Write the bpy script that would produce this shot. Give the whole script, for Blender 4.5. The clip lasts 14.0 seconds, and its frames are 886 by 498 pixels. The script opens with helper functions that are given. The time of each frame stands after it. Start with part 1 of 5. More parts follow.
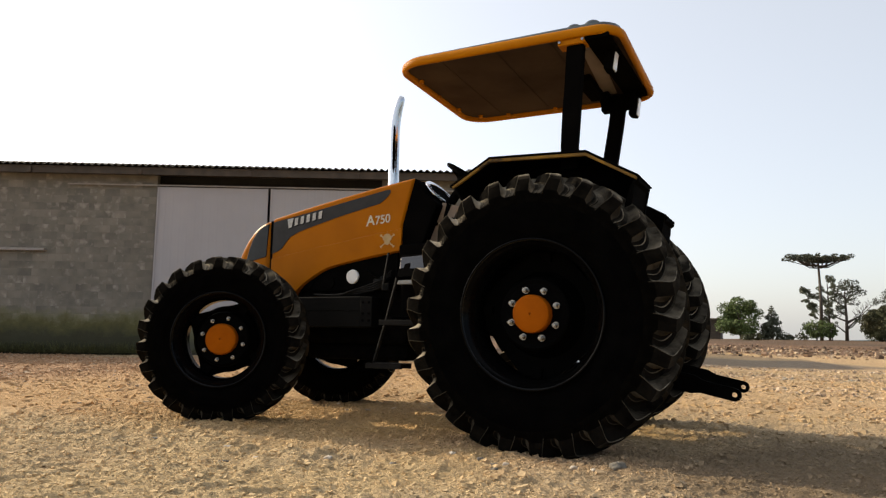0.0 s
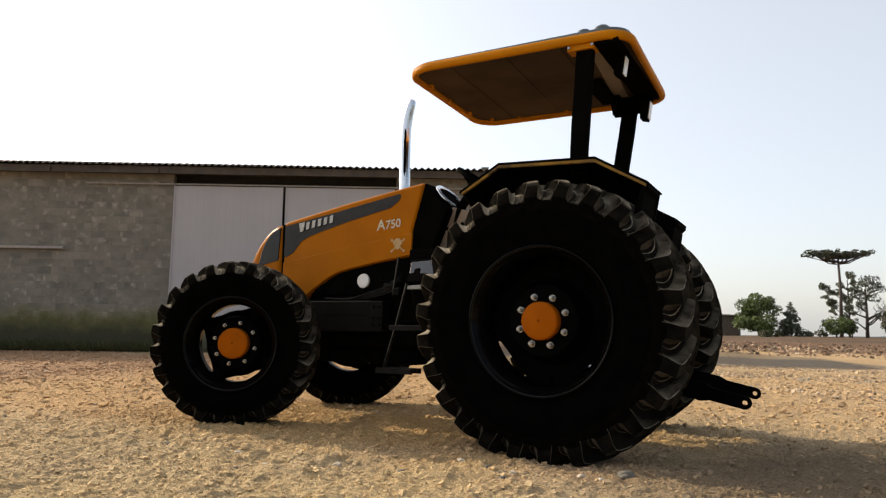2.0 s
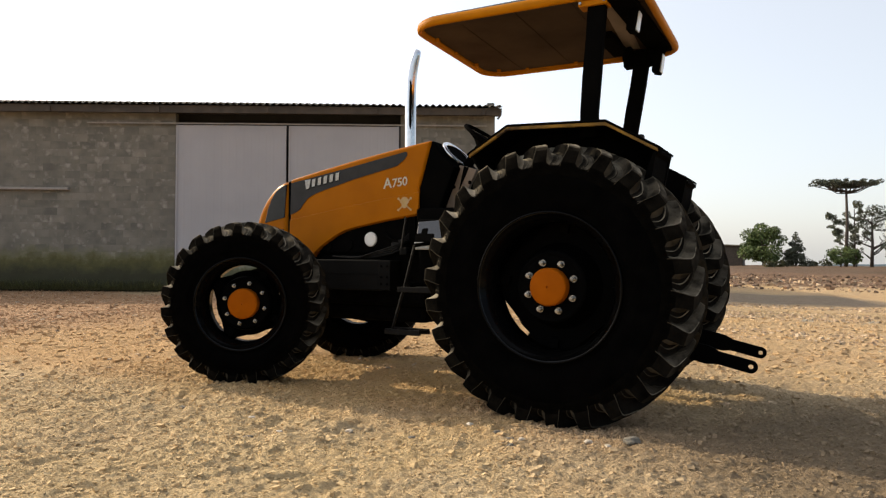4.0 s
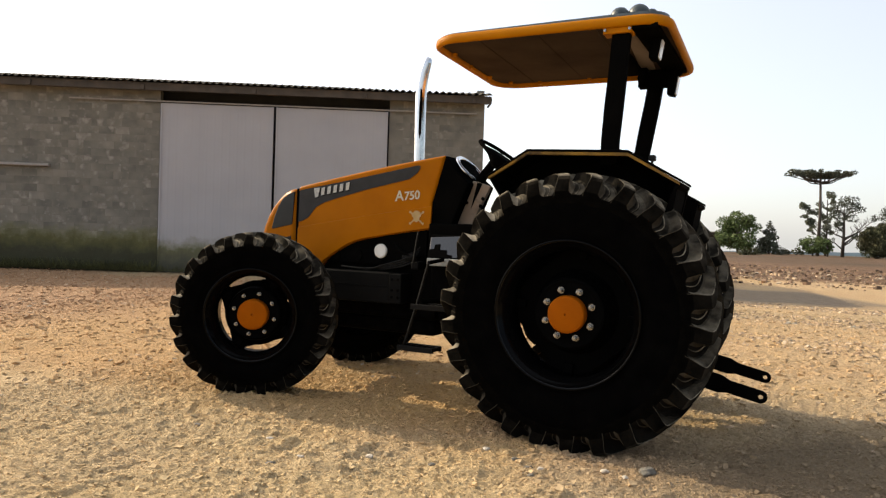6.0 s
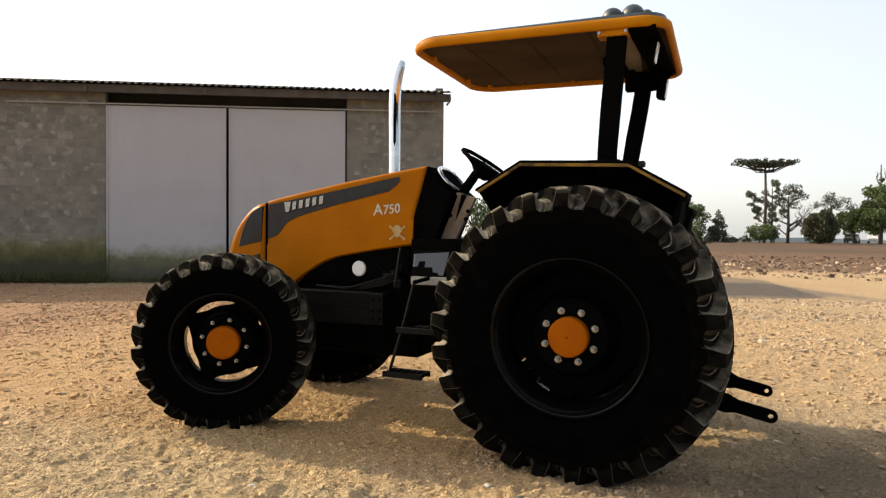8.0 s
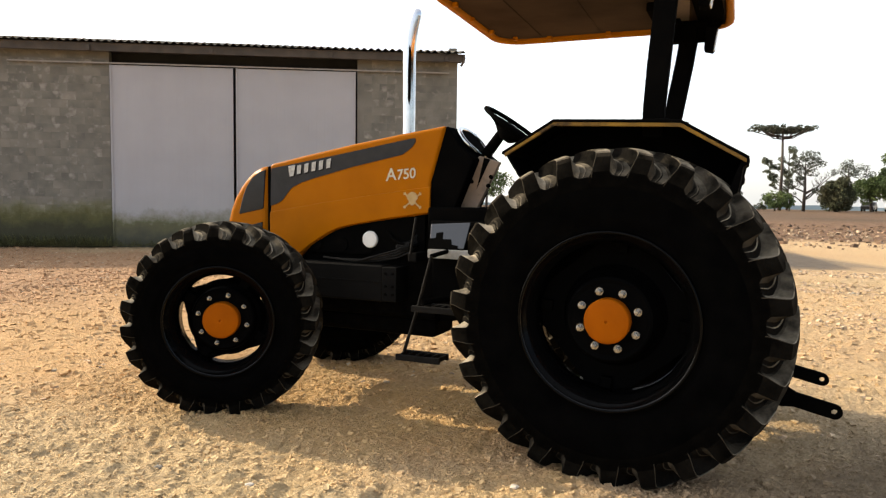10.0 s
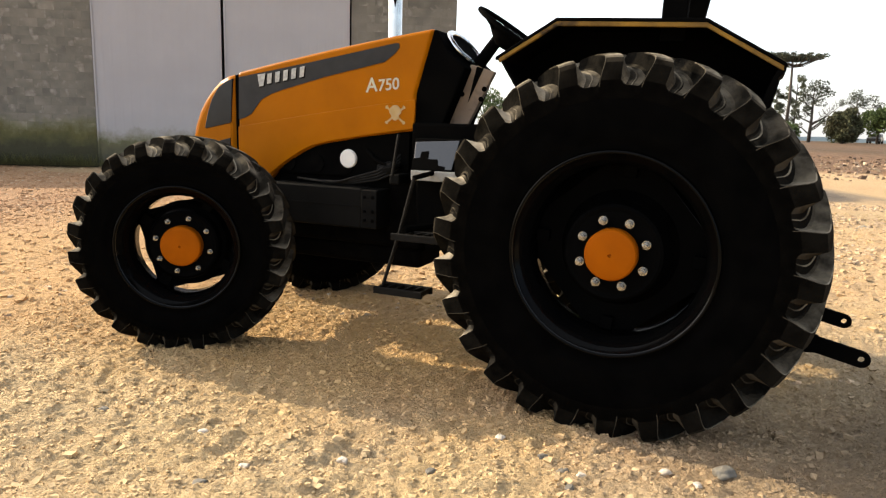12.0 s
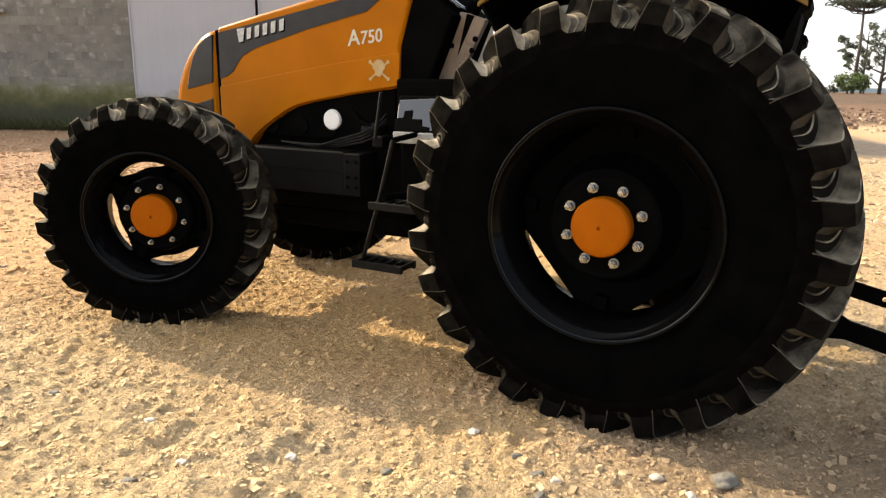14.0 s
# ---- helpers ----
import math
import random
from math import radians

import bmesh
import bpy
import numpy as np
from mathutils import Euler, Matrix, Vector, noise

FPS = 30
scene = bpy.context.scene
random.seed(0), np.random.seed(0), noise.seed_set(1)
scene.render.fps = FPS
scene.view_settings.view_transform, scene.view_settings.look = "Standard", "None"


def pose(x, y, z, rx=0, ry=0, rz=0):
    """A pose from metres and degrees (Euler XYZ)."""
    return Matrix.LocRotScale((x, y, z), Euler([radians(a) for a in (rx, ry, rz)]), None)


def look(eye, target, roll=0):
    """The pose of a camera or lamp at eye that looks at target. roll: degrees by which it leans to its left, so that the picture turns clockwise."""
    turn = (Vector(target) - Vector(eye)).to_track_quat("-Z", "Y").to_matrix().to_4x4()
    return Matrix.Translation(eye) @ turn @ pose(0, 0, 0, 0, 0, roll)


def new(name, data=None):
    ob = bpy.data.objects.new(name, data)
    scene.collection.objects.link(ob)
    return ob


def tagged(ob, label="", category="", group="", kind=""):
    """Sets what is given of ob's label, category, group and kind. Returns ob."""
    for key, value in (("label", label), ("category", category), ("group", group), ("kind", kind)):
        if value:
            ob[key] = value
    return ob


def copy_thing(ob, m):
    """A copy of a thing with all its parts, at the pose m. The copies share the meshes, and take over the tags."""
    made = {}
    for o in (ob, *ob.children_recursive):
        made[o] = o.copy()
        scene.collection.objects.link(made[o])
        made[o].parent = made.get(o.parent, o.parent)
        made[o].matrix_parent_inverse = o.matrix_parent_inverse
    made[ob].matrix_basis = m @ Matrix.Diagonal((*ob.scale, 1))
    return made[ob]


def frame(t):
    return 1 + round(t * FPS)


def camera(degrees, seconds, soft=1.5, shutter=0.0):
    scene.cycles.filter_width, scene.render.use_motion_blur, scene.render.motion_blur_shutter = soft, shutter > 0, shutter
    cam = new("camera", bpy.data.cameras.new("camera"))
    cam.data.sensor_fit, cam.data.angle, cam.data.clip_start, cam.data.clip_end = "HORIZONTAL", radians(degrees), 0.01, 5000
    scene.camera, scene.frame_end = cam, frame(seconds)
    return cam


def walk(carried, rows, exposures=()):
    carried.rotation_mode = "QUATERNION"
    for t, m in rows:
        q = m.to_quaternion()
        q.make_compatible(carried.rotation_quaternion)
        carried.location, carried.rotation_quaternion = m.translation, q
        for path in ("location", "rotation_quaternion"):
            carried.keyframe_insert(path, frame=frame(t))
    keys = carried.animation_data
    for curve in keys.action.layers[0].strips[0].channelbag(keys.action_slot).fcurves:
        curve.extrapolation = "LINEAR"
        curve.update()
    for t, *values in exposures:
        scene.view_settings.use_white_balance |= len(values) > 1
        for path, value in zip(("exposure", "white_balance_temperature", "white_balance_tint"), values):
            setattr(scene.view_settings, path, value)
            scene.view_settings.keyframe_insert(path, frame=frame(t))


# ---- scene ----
cam = camera(64.5, 14.0, soft=1.3)
PATH = [
    (0, (1.348, -4.615, 0.622), (0.449, -2.844, 0.854), 0.7),
    (0.5, (1.368, -4.612, 0.64), (0.4635, -2.846, 0.865), 0.65),
    (1, (1.374, -4.609, 0.642), (0.457, -2.847, 0.871), 0.7),
    (1.5, (1.36, -4.605, 0.647), (0.445, -2.844, 0.889), 1.0),
    (2, (1.39, -4.612, 0.686), (0.451, -2.86, 0.905), 0.8),
    (2.5, (1.395, -4.595, 0.723), (0.449, -2.841, 0.895), 0.7),
    (3, (1.354, -4.592, 0.738), (0.42, -2.828, 0.872), 0.5),
    (3.5, (1.38, -4.594, 0.807), (0.417, -2.842, 0.873), 0.5),
    (6, (1.152, -4.744, 1.154), (0.256, -2.957, 1.114), 1.9),
    (6.5, (1.073, -4.719, 1.199), (0.188, -2.925, 1.201), 1.6),
    (7, (0.99, -4.675, 1.242), (0.152, -2.86, 1.246), 0.9),
    (7.5, (0.919, -4.617, 1.274), (0.134, -2.777, 1.251), 0.5),
    (10, (0.609, -4.16, 1.301), (-0.195, -2.335, 1.151), 0.8),
    (10.5, (0.636, -4.008, 1.287), (-0.254, -2.228, 1.09), 0.9),
    (11, (0.604, -3.921, 1.268), (-0.297, -2.155, 1.012), 1.1),
    (11.5, (0.55, -3.828, 1.243), (-0.306, -2.047, 0.936), 1.6),
    (12, (0.505, -3.736, 1.244), (-0.282, -1.932, 0.887), 1.7),
    (12.5, (0.503, -3.633, 1.245), (-0.248, -1.824, 0.839), 1.4),
    (13, (0.533, -3.512, 1.234), (-0.27, -1.732, 0.803), 0.8),
    (13.5, (0.59, -3.397, 1.238), (-0.271, -1.649, 0.787), 0.7),
    (14, (0.649, -3.296, 1.237), (-0.256, -1.576, 0.765), 0.7),
]
walk(cam, [(t, look(eye, target, roll)) for t, eye, target, roll in PATH],
     [(0, -0.26, 6900, 10), (3.5, -0.22, 6900, 10), (6, -0.08, 6900, 10), (7.5, -0.06, 6900, 10), (10, 0.3, 6900, 10), (12, 0.45, 6900, 10), (14, 0.68, 6900, 10)])

# ---- world and sun ----
SUN = Vector((-1.75, 0.14, 1.0)).normalized()
world = bpy.data.worlds.new("world")
scene.world = world
world.use_nodes = True
wn = world.node_tree
sky = wn.nodes.new("ShaderNodeTexSky")
sky.sky_type, sky.sun_disc = "NISHITA", False
sky.sun_elevation = math.asin(SUN.z)
sky.sun_rotation = math.atan2(SUN.x, SUN.y)
sky.air_density, sky.dust_density, sky.ozone_density = 0.8, 3.0, 1.0
wn.nodes["Background"].inputs[1].default_value = 0.15
# hazy air: whiter towards the horizon and towards the sun
where = wn.nodes.new("ShaderNodeTexCoord")
apart = wn.nodes.new("ShaderNodeSeparateXYZ")
wn.links.new(where.outputs["Generated"], apart.inputs[0])
rise = wn.nodes.new("ShaderNodeMapRange")
rise.interpolation_type = "SMOOTHSTEP"
rise.inputs[1].default_value, rise.inputs[2].default_value, rise.inputs[3].default_value, rise.inputs[4].default_value = 0.0, 0.75, 1.0, 0.85
wn.links.new(apart.outputs[2], rise.inputs[0])
facing = wn.nodes.new("ShaderNodeVectorMath")
facing.operation = "DOT_PRODUCT"
facing.inputs[1].default_value = SUN
wn.links.new(where.outputs["Generated"], facing.inputs[0])
aureole = wn.nodes.new("ShaderNodeMapRange")
aureole.inputs[1].default_value, aureole.inputs[2].default_value, aureole.inputs[3].default_value, aureole.inputs[4].default_value = -0.8, 1.0, 3.0, 5.8
wn.links.new(facing.outputs["Value"], aureole.inputs[0])
# the deeper, duller sky that faces away from the sun
away = wn.nodes.new("ShaderNodeMapRange")
away.interpolation_type = "SMOOTHSTEP"
away.inputs[1].default_value, away.inputs[2].default_value, away.inputs[3].default_value, away.inputs[4].default_value = -0.8, -0.1, 0.35, 1.0
wn.links.new(facing.outputs["Value"], away.inputs[0])
glow = wn.nodes.new("ShaderNodeMath")
glow.operation = "MULTIPLY"
wn.links.new(aureole.outputs[0], glow.inputs[0])
wn.links.new(away.outputs[0], glow.inputs[1])
haze = wn.nodes.new("ShaderNodeMath")
haze.operation = "MULTIPLY"
wn.links.new(rise.outputs[0], haze.inputs[0])
wn.links.new(glow.outputs[0], haze.inputs[1])
white = wn.nodes.new("ShaderNodeVectorMath")
white.operation = "SCALE"
white.inputs[0].default_value = (0.965, 1.0, 1.03)
wn.links.new(haze.outputs[0], white.inputs["Scale"])
both = wn.nodes.new("ShaderNodeVectorMath")
wn.links.new(sky.outputs[0], both.inputs[0])
wn.links.new(white.outputs[0], both.inputs[1])
wn.links.new(both.outputs[0], wn.nodes["Background"].inputs[0])
sun = new("sun", bpy.data.lights.new("sun", "SUN"))
sun.data.energy, sun.data.angle, sun.data.color = 5.0, radians(0.6), (1.0, 0.88, 0.68)
sun.matrix_world = look(SUN * 50, (0, 0, 0))


# ---- materials ----
def surface(name, a, b, scale=8.0, rough=(0.5, 0.7), metal=0.0, bump=0.0, bump_scale=60.0, spec=0.5, coat=0.0, random_tint=0.0, stain=None, stain_scale=1.5, stain_cut=(0.55, 0.7), lit_dust=None, lit_dust_span=(0.3, 1.0), moss=0.0):
    """Two base colours mixed by noise, uneven roughness, fine relief, a stain of its own shape, and dust whose pale
    tone paints light onto upward faces.
    """
    m = bpy.data.materials.new(name)
    m.use_nodes = True
    t = m.node_tree
    n, link = t.nodes, t.links.new
    p = n["Principled BSDF"]
    co = n.new("ShaderNodeTexCoord")
    where_at = co.outputs["Object"]
    if random_tint:
        own, far_off, moved = n.new("ShaderNodeObjectInfo"), n.new("ShaderNodeMath"), n.new("ShaderNodeVectorMath")
        far_off.operation = "MULTIPLY"
        far_off.inputs[1].default_value = 60.0
        link(own.outputs["Random"], far_off.inputs[0])
        link(where_at, moved.inputs[0])
        link(far_off.outputs[0], moved.inputs[1])
        where_at = moved.outputs[0]
    big = n.new("ShaderNodeTexNoise")
    big.inputs["Scale"].default_value, big.inputs["Detail"].default_value = scale, 6
    link(where_at, big.inputs["Vector"])
    mix = n.new("ShaderNodeMix")
    mix.data_type = "RGBA"
    ramp = n.new("ShaderNodeMapRange")
    ramp.inputs[1].default_value, ramp.inputs[2].default_value = 0.3, 0.7
    link(big.outputs[0], ramp.inputs[0])
    link(ramp.outputs[0], mix.inputs[0])
    mix.inputs[6].default_value, mix.inputs[7].default_value = (*a, 1), (*b, 1)
    colour = mix.outputs[2]
    if stain:
        sn = n.new("ShaderNodeTexNoise")
        sn.inputs["Scale"].default_value, sn.inputs["Detail"].default_value = stain_scale, 8
        link(where_at, sn.inputs["Vector"])
        cut = n.new("ShaderNodeMapRange")
        cut.inputs[1].default_value, cut.inputs[2].default_value = stain_cut
        link(sn.outputs[0], cut.inputs[0])
        over = n.new("ShaderNodeMix")
        over.data_type = "RGBA"
        link(cut.outputs[0], over.inputs[0])
        link(colour, over.inputs[6])
        over.inputs[7].default_value = (*stain, 1)
        colour = over.outputs[2]
    if lit_dust:
        # pale dust by upward normal, painting in lit tops and dark undersides
        up, lie, patchy, much = n.new("ShaderNodeNewGeometry"), n.new("ShaderNodeMapRange"), n.new("ShaderNodeMapRange"), n.new("ShaderNodeMath")
        axis_z = n.new("ShaderNodeSeparateXYZ")
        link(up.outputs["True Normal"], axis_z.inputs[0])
        link(axis_z.outputs[2], lie.inputs[0])
        lie.inputs[1].default_value, lie.inputs[2].default_value = lit_dust_span
        link(big.outputs[0], patchy.inputs[0])
        patchy.inputs[1].default_value, patchy.inputs[2].default_value, patchy.inputs[3].default_value = 0.38, 0.62, 0.12
        much.operation = "MULTIPLY"
        link(lie.outputs[0], much.inputs[0])
        link(patchy.outputs[0], much.inputs[1])
        dust = n.new("ShaderNodeMix")
        dust.data_type = "RGBA"
        link(much.outputs[0], dust.inputs[0])
        link(colour, dust.inputs[6])
        dust.inputs[7].default_value = (*lit_dust, 1)
        colour = dust.outputs[2]
    if moss:
        # green algae that has crept up from the wet foot of the wall, to an uneven height
        place, axis_up, creep, fringe = n.new("ShaderNodeNewGeometry"), n.new("ShaderNodeSeparateXYZ"), n.new("ShaderNodeTexNoise"), n.new("ShaderNodeMath")
        link(place.outputs["Position"], axis_up.inputs[0])
        link(place.outputs["Position"], creep.inputs["Vector"])
        creep.inputs["Scale"].default_value, creep.inputs["Detail"].default_value, creep.inputs["Roughness"].default_value = 2.2, 9, 0.7
        fringe.operation = "MULTIPLY_ADD"
        fringe.inputs[1].default_value = 0.9
        link(creep.outputs[0], fringe.inputs[0])
        link(axis_up.outputs[2], fringe.inputs[2])
        grown, tones, overgrown = n.new("ShaderNodeMapRange"), n.new("ShaderNodeMix"), n.new("ShaderNodeMix")
        grown.inputs[1].default_value, grown.inputs[2].default_value, grown.inputs[3].default_value, grown.inputs[4].default_value = moss + 0.62, moss + 0.22, 0.0, 0.94
        link(fringe.outputs[0], grown.inputs[0])
        tones.data_type = overgrown.data_type = "RGBA"
        deep = n.new("ShaderNodeMapRange")
        deep.inputs[1].default_value, deep.inputs[2].default_value = moss - 0.1, moss + 0.45
        link(fringe.outputs[0], deep.inputs[0])
        link(deep.outputs[0], tones.inputs[0])
        tones.inputs[6].default_value, tones.inputs[7].default_value = (0.034, 0.034, 0.012, 1), (0.125, 0.122, 0.032, 1)
        link(grown.outputs[0], overgrown.inputs[0])
        link(colour, overgrown.inputs[6])
        link(tones.outputs[2], overgrown.inputs[7])
        colour = overgrown.outputs[2]
    if random_tint:
        info = n.new("ShaderNodeObjectInfo")
        geo = n.new("ShaderNodeNewGeometry")
        add = n.new("ShaderNodeMath")
        add.operation = "ADD"
        link(info.outputs["Random"], add.inputs[0])
        link(geo.outputs["Random Per Island"], add.inputs[1])
        fr = n.new("ShaderNodeMath")
        fr.operation = "FRACT"
        link(add.outputs[0], fr.inputs[0])
        span = n.new("ShaderNodeMapRange")
        span.inputs[3].default_value, span.inputs[4].default_value = 1 - random_tint, 1 + random_tint
        link(fr.outputs[0], span.inputs[0])
        hsv = n.new("ShaderNodeHueSaturation")
        link(span.outputs[0], hsv.inputs["Value"])
        link(colour, hsv.inputs["Color"])
        colour = hsv.outputs[0]
    link(colour, p.inputs["Base Color"])
    rr = n.new("ShaderNodeMapRange")
    rr.inputs[3].default_value, rr.inputs[4].default_value = rough
    fine = n.new("ShaderNodeTexNoise")
    fine.inputs["Scale"].default_value, fine.inputs["Detail"].default_value = bump_scale, 4
    link(where_at, fine.inputs["Vector"])
    link(big.outputs[0], rr.inputs[0])
    link(rr.outputs[0], p.inputs["Roughness"])
    p.inputs["Metallic"].default_value = metal
    p.inputs["Specular IOR Level"].default_value = spec
    p.inputs["Coat Weight"].default_value = coat
    p.inputs["Coat Roughness"].default_value = 0.12
    if bump:
        bu = n.new("ShaderNodeBump")
        bu.inputs["Strength"].default_value, bu.inputs["Distance"].default_value = 1.0, bump
        link(fine.outputs[0], bu.inputs["Height"])
        link(bu.outputs[0], p.inputs["Normal"])
    return m


ORANGE = surface("orange_paint", (0.37, 0.116, 0.0003), (0.3, 0.0925, 0.0003), 4, (0.3, 0.42), spec=0.06, bump=0.0006, bump_scale=7)
HUB_ORANGE = surface("faded_hub_orange", (0.33, 0.082, 0.002), (0.28, 0.068, 0.002), 12, (0.45, 0.6), spec=0.04, bump=0.0006, bump_scale=40)
YELLOW = surface("yellow_canopy_rim", (0.46, 0.165, 0.001), (0.39, 0.132, 0.001), 6, (0.45, 0.6), spec=0.08, bump=0.0006, bump_scale=40)
FENDER_EDGE = surface("worn_yellow_edge", (0.26, 0.14, 0.02), (0.12, 0.07, 0.02), 9, (0.5, 0.7), spec=0.15, stain=(0.03, 0.02, 0.012), stain_scale=7, stain_cut=(0.55, 0.65))
GREY_DECAL = surface("dark_grey_decal", (0.027, 0.027, 0.028), (0.02, 0.02, 0.021), 12, (0.4, 0.55), spec=0.15)
LAMP_DARK = surface("smoked_lamp_cover", (0.02, 0.021, 0.023), (0.014, 0.015, 0.016), 9, (0.12, 0.2), spec=0.2)
MARK = surface("silver_mark", (0.5, 0.49, 0.46), (0.26, 0.255, 0.24), 55, (0.3, 0.45))
CREAM = surface("cream_lettering", (0.52, 0.48, 0.36), (0.44, 0.4, 0.3), 30, (0.4, 0.5))
SILVER = surface("silver_sticker", (0.36, 0.225, 0.075), (0.42, 0.29, 0.13), 30, (0.4, 0.5))
BLACK = surface("black_paint", (0.002, 0.002, 0.002), (0.0035, 0.0033, 0.003), 7, (0.7, 0.85), spec=0.004, bump=0.0006, bump_scale=60)
GLOSS = surface("glossy_black_panel", (0.003, 0.003, 0.003), (0.005, 0.005, 0.005), 4, (0.05, 0.12), spec=1.0)
ENGINE = surface("oily_black_casting", (0.0015, 0.0015, 0.0015), (0.004, 0.0037, 0.0033), 14, (0.6, 0.85), spec=0.006, bump=0.003, bump_scale=40)
BOX = surface("dark_grey_box_steel", (0.0035, 0.0035, 0.0034), (0.0062, 0.006, 0.0056), 10, (0.5, 0.7), spec=0.05, bump=0.0008, bump_scale=50)
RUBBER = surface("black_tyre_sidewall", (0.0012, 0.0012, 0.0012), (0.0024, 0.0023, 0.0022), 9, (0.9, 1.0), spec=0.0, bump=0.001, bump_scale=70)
TREAD = surface("dusty_tread_rubber", (0.009, 0.008, 0.0065), (0.03, 0.026, 0.0205), 14, (0.85, 1.0), spec=0.0, bump=0.003, bump_scale=70, random_tint=0.2, lit_dust=(0.3, 0.257, 0.193), lit_dust_span=(0.4, 0.98))
# dusty rubber in two tones, sun painted on one flank and shade elsewhere
LIT_FLANK = surface("dusty_sunlit_flank", (0.022, 0.019, 0.015), (0.06, 0.0515, 0.0395), 9, (0.85, 1.0), spec=0.0, bump=0.005, bump_scale=60, random_tint=0.15, stain=(0.012, 0.0108, 0.009), stain_scale=8, stain_cut=(0.54, 0.68), lit_dust=(0.34, 0.29, 0.215), lit_dust_span=(0.1, 0.7))
SHADED_GROOVE = surface("dusty_shaded_groove", (0.006, 0.0056, 0.0049), (0.014, 0.0125, 0.0102), 9, (0.85, 1.0), spec=0.0, bump=0.005, bump_scale=60, random_tint=0.15, stain=(0.004, 0.0038, 0.0034), stain_scale=9, stain_cut=(0.48, 0.64), lit_dust=(0.22, 0.188, 0.14), lit_dust_span=(0.45, 1.0))
LUG_EDGE = surface("pale_scuffed_lug_edge", (0.03, 0.026, 0.0205), (0.065, 0.056, 0.0425), 22, (0.85, 1.0), spec=0.0, bump=0.003, bump_scale=70, random_tint=0.2, lit_dust=(0.3, 0.258, 0.194), lit_dust_span=(0.15, 0.85))
SHOULDER = surface("dusty_toplit_shoulder", (0.003, 0.0027, 0.0023), (0.009, 0.008, 0.0065), 14, (0.85, 1.0), spec=0.0, bump=0.003, bump_scale=60, random_tint=0.2, lit_dust=(0.2, 0.171, 0.128), lit_dust_span=(0.3, 0.8))
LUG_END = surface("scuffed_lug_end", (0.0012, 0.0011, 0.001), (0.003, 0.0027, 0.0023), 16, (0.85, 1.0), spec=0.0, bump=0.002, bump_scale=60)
STEP = surface("worn_black_step_steel", (0.009, 0.0083, 0.0072), (0.004, 0.0037, 0.0033), 14, (0.5, 0.7), spec=0.1, bump=0.001, bump_scale=50)
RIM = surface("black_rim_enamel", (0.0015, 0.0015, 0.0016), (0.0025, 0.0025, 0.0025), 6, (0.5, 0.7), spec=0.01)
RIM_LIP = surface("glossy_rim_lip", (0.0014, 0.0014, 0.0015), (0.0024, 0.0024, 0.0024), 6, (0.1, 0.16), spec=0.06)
RIM_EDGE = surface("polished_rim_edge", (0.0016, 0.0016, 0.0017), (0.003, 0.003, 0.003), 9, (0.08, 0.16), spec=0.28)
BOLT = surface("plated_bolt_steel", (0.4, 0.385, 0.36), (0.2, 0.19, 0.175), 90, (0.18, 0.34), metal=1.0)
CHROME = surface("chrome_pipe", (0.74, 0.75, 0.77), (0.64, 0.65, 0.68), 12, (0.1, 0.18), metal=1.0)
ALU = surface("galvanised_step", (0.33, 0.33, 0.315), (0.2, 0.2, 0.19), 25, (0.35, 0.55), metal=0.4)
BROWN = surface("dusty_brown_shroud", (0.26, 0.19, 0.13), (0.2, 0.142, 0.1), 9, (0.55, 0.75), bump=0.001, stain=(0.12, 0.09, 0.065), stain_scale=14, stain_cut=(0.58, 0.7))
LINING = surface("brown_canopy_lining", (0.075, 0.052, 0.038), (0.045, 0.031, 0.023), 3, (0.8, 0.95), spec=0.03, bump=0.002, bump_scale=20)
LINING_PALE = surface("pale_brown_plate", (0.2, 0.155, 0.125), (0.16, 0.12, 0.095), 6, (0.6, 0.8), bump=0.001)
LENS = surface("pale_lamp_lens", (0.75, 0.76, 0.78), (0.66, 0.67, 0.69), 20, (0.1, 0.2), spec=0.8)
CAN_TOP = surface("grey_green_fibreglass", (0.04, 0.055, 0.06), (0.026, 0.036, 0.04), 5, (0.35, 0.55), bump=0.001)
CAP_WHITE = surface("white_plastic_cap", (0.72, 0.71, 0.68), (0.6, 0.59, 0.56), 14, (0.4, 0.55))
CABLE = surface("grey_cable", (0.011, 0.0105, 0.01), (0.02, 0.019, 0.0175), 20, (0.6, 0.8), spec=0.05)
BLOCK = surface("concrete_block", (0.222, 0.203, 0.166), (0.125, 0.118, 0.099), 1.9, (0.8, 0.95), bump=0.006, bump_scale=22, random_tint=0.07, stain=(0.285, 0.265, 0.225), stain_scale=4.0, stain_cut=(0.56, 0.7), moss=0.95)
MORTAR = surface("grey_mortar", (0.2, 0.183, 0.152), (0.14, 0.131, 0.11), 2, (0.85, 0.95), bump=0.004, bump_scale=25, moss=0.95)
DOOR = surface("pale_grey_sheet_metal", (0.38, 0.37, 0.382), (0.35, 0.342, 0.352), 1.2, (0.5, 0.65), bump=0.0006, moss=0.72)
ROOF = surface("weathered_fibre_cement_roof", (0.27, 0.235, 0.175), (0.15, 0.13, 0.1), 4, (0.8, 0.95), bump=0.004)
DARK = surface("dark_barn_inside", (0.03, 0.028, 0.026), (0.02, 0.02, 0.02), 3, (0.8, 0.9))
FASCIA = surface("weathered_eave_board", (0.085, 0.066, 0.05), (0.05, 0.04, 0.032), 4, (0.7, 0.9), bump=0.002)
RAIL = surface("galvanised_rail", (0.32, 0.29, 0.26), (0.26, 0.235, 0.21), 8, (0.5, 0.7))
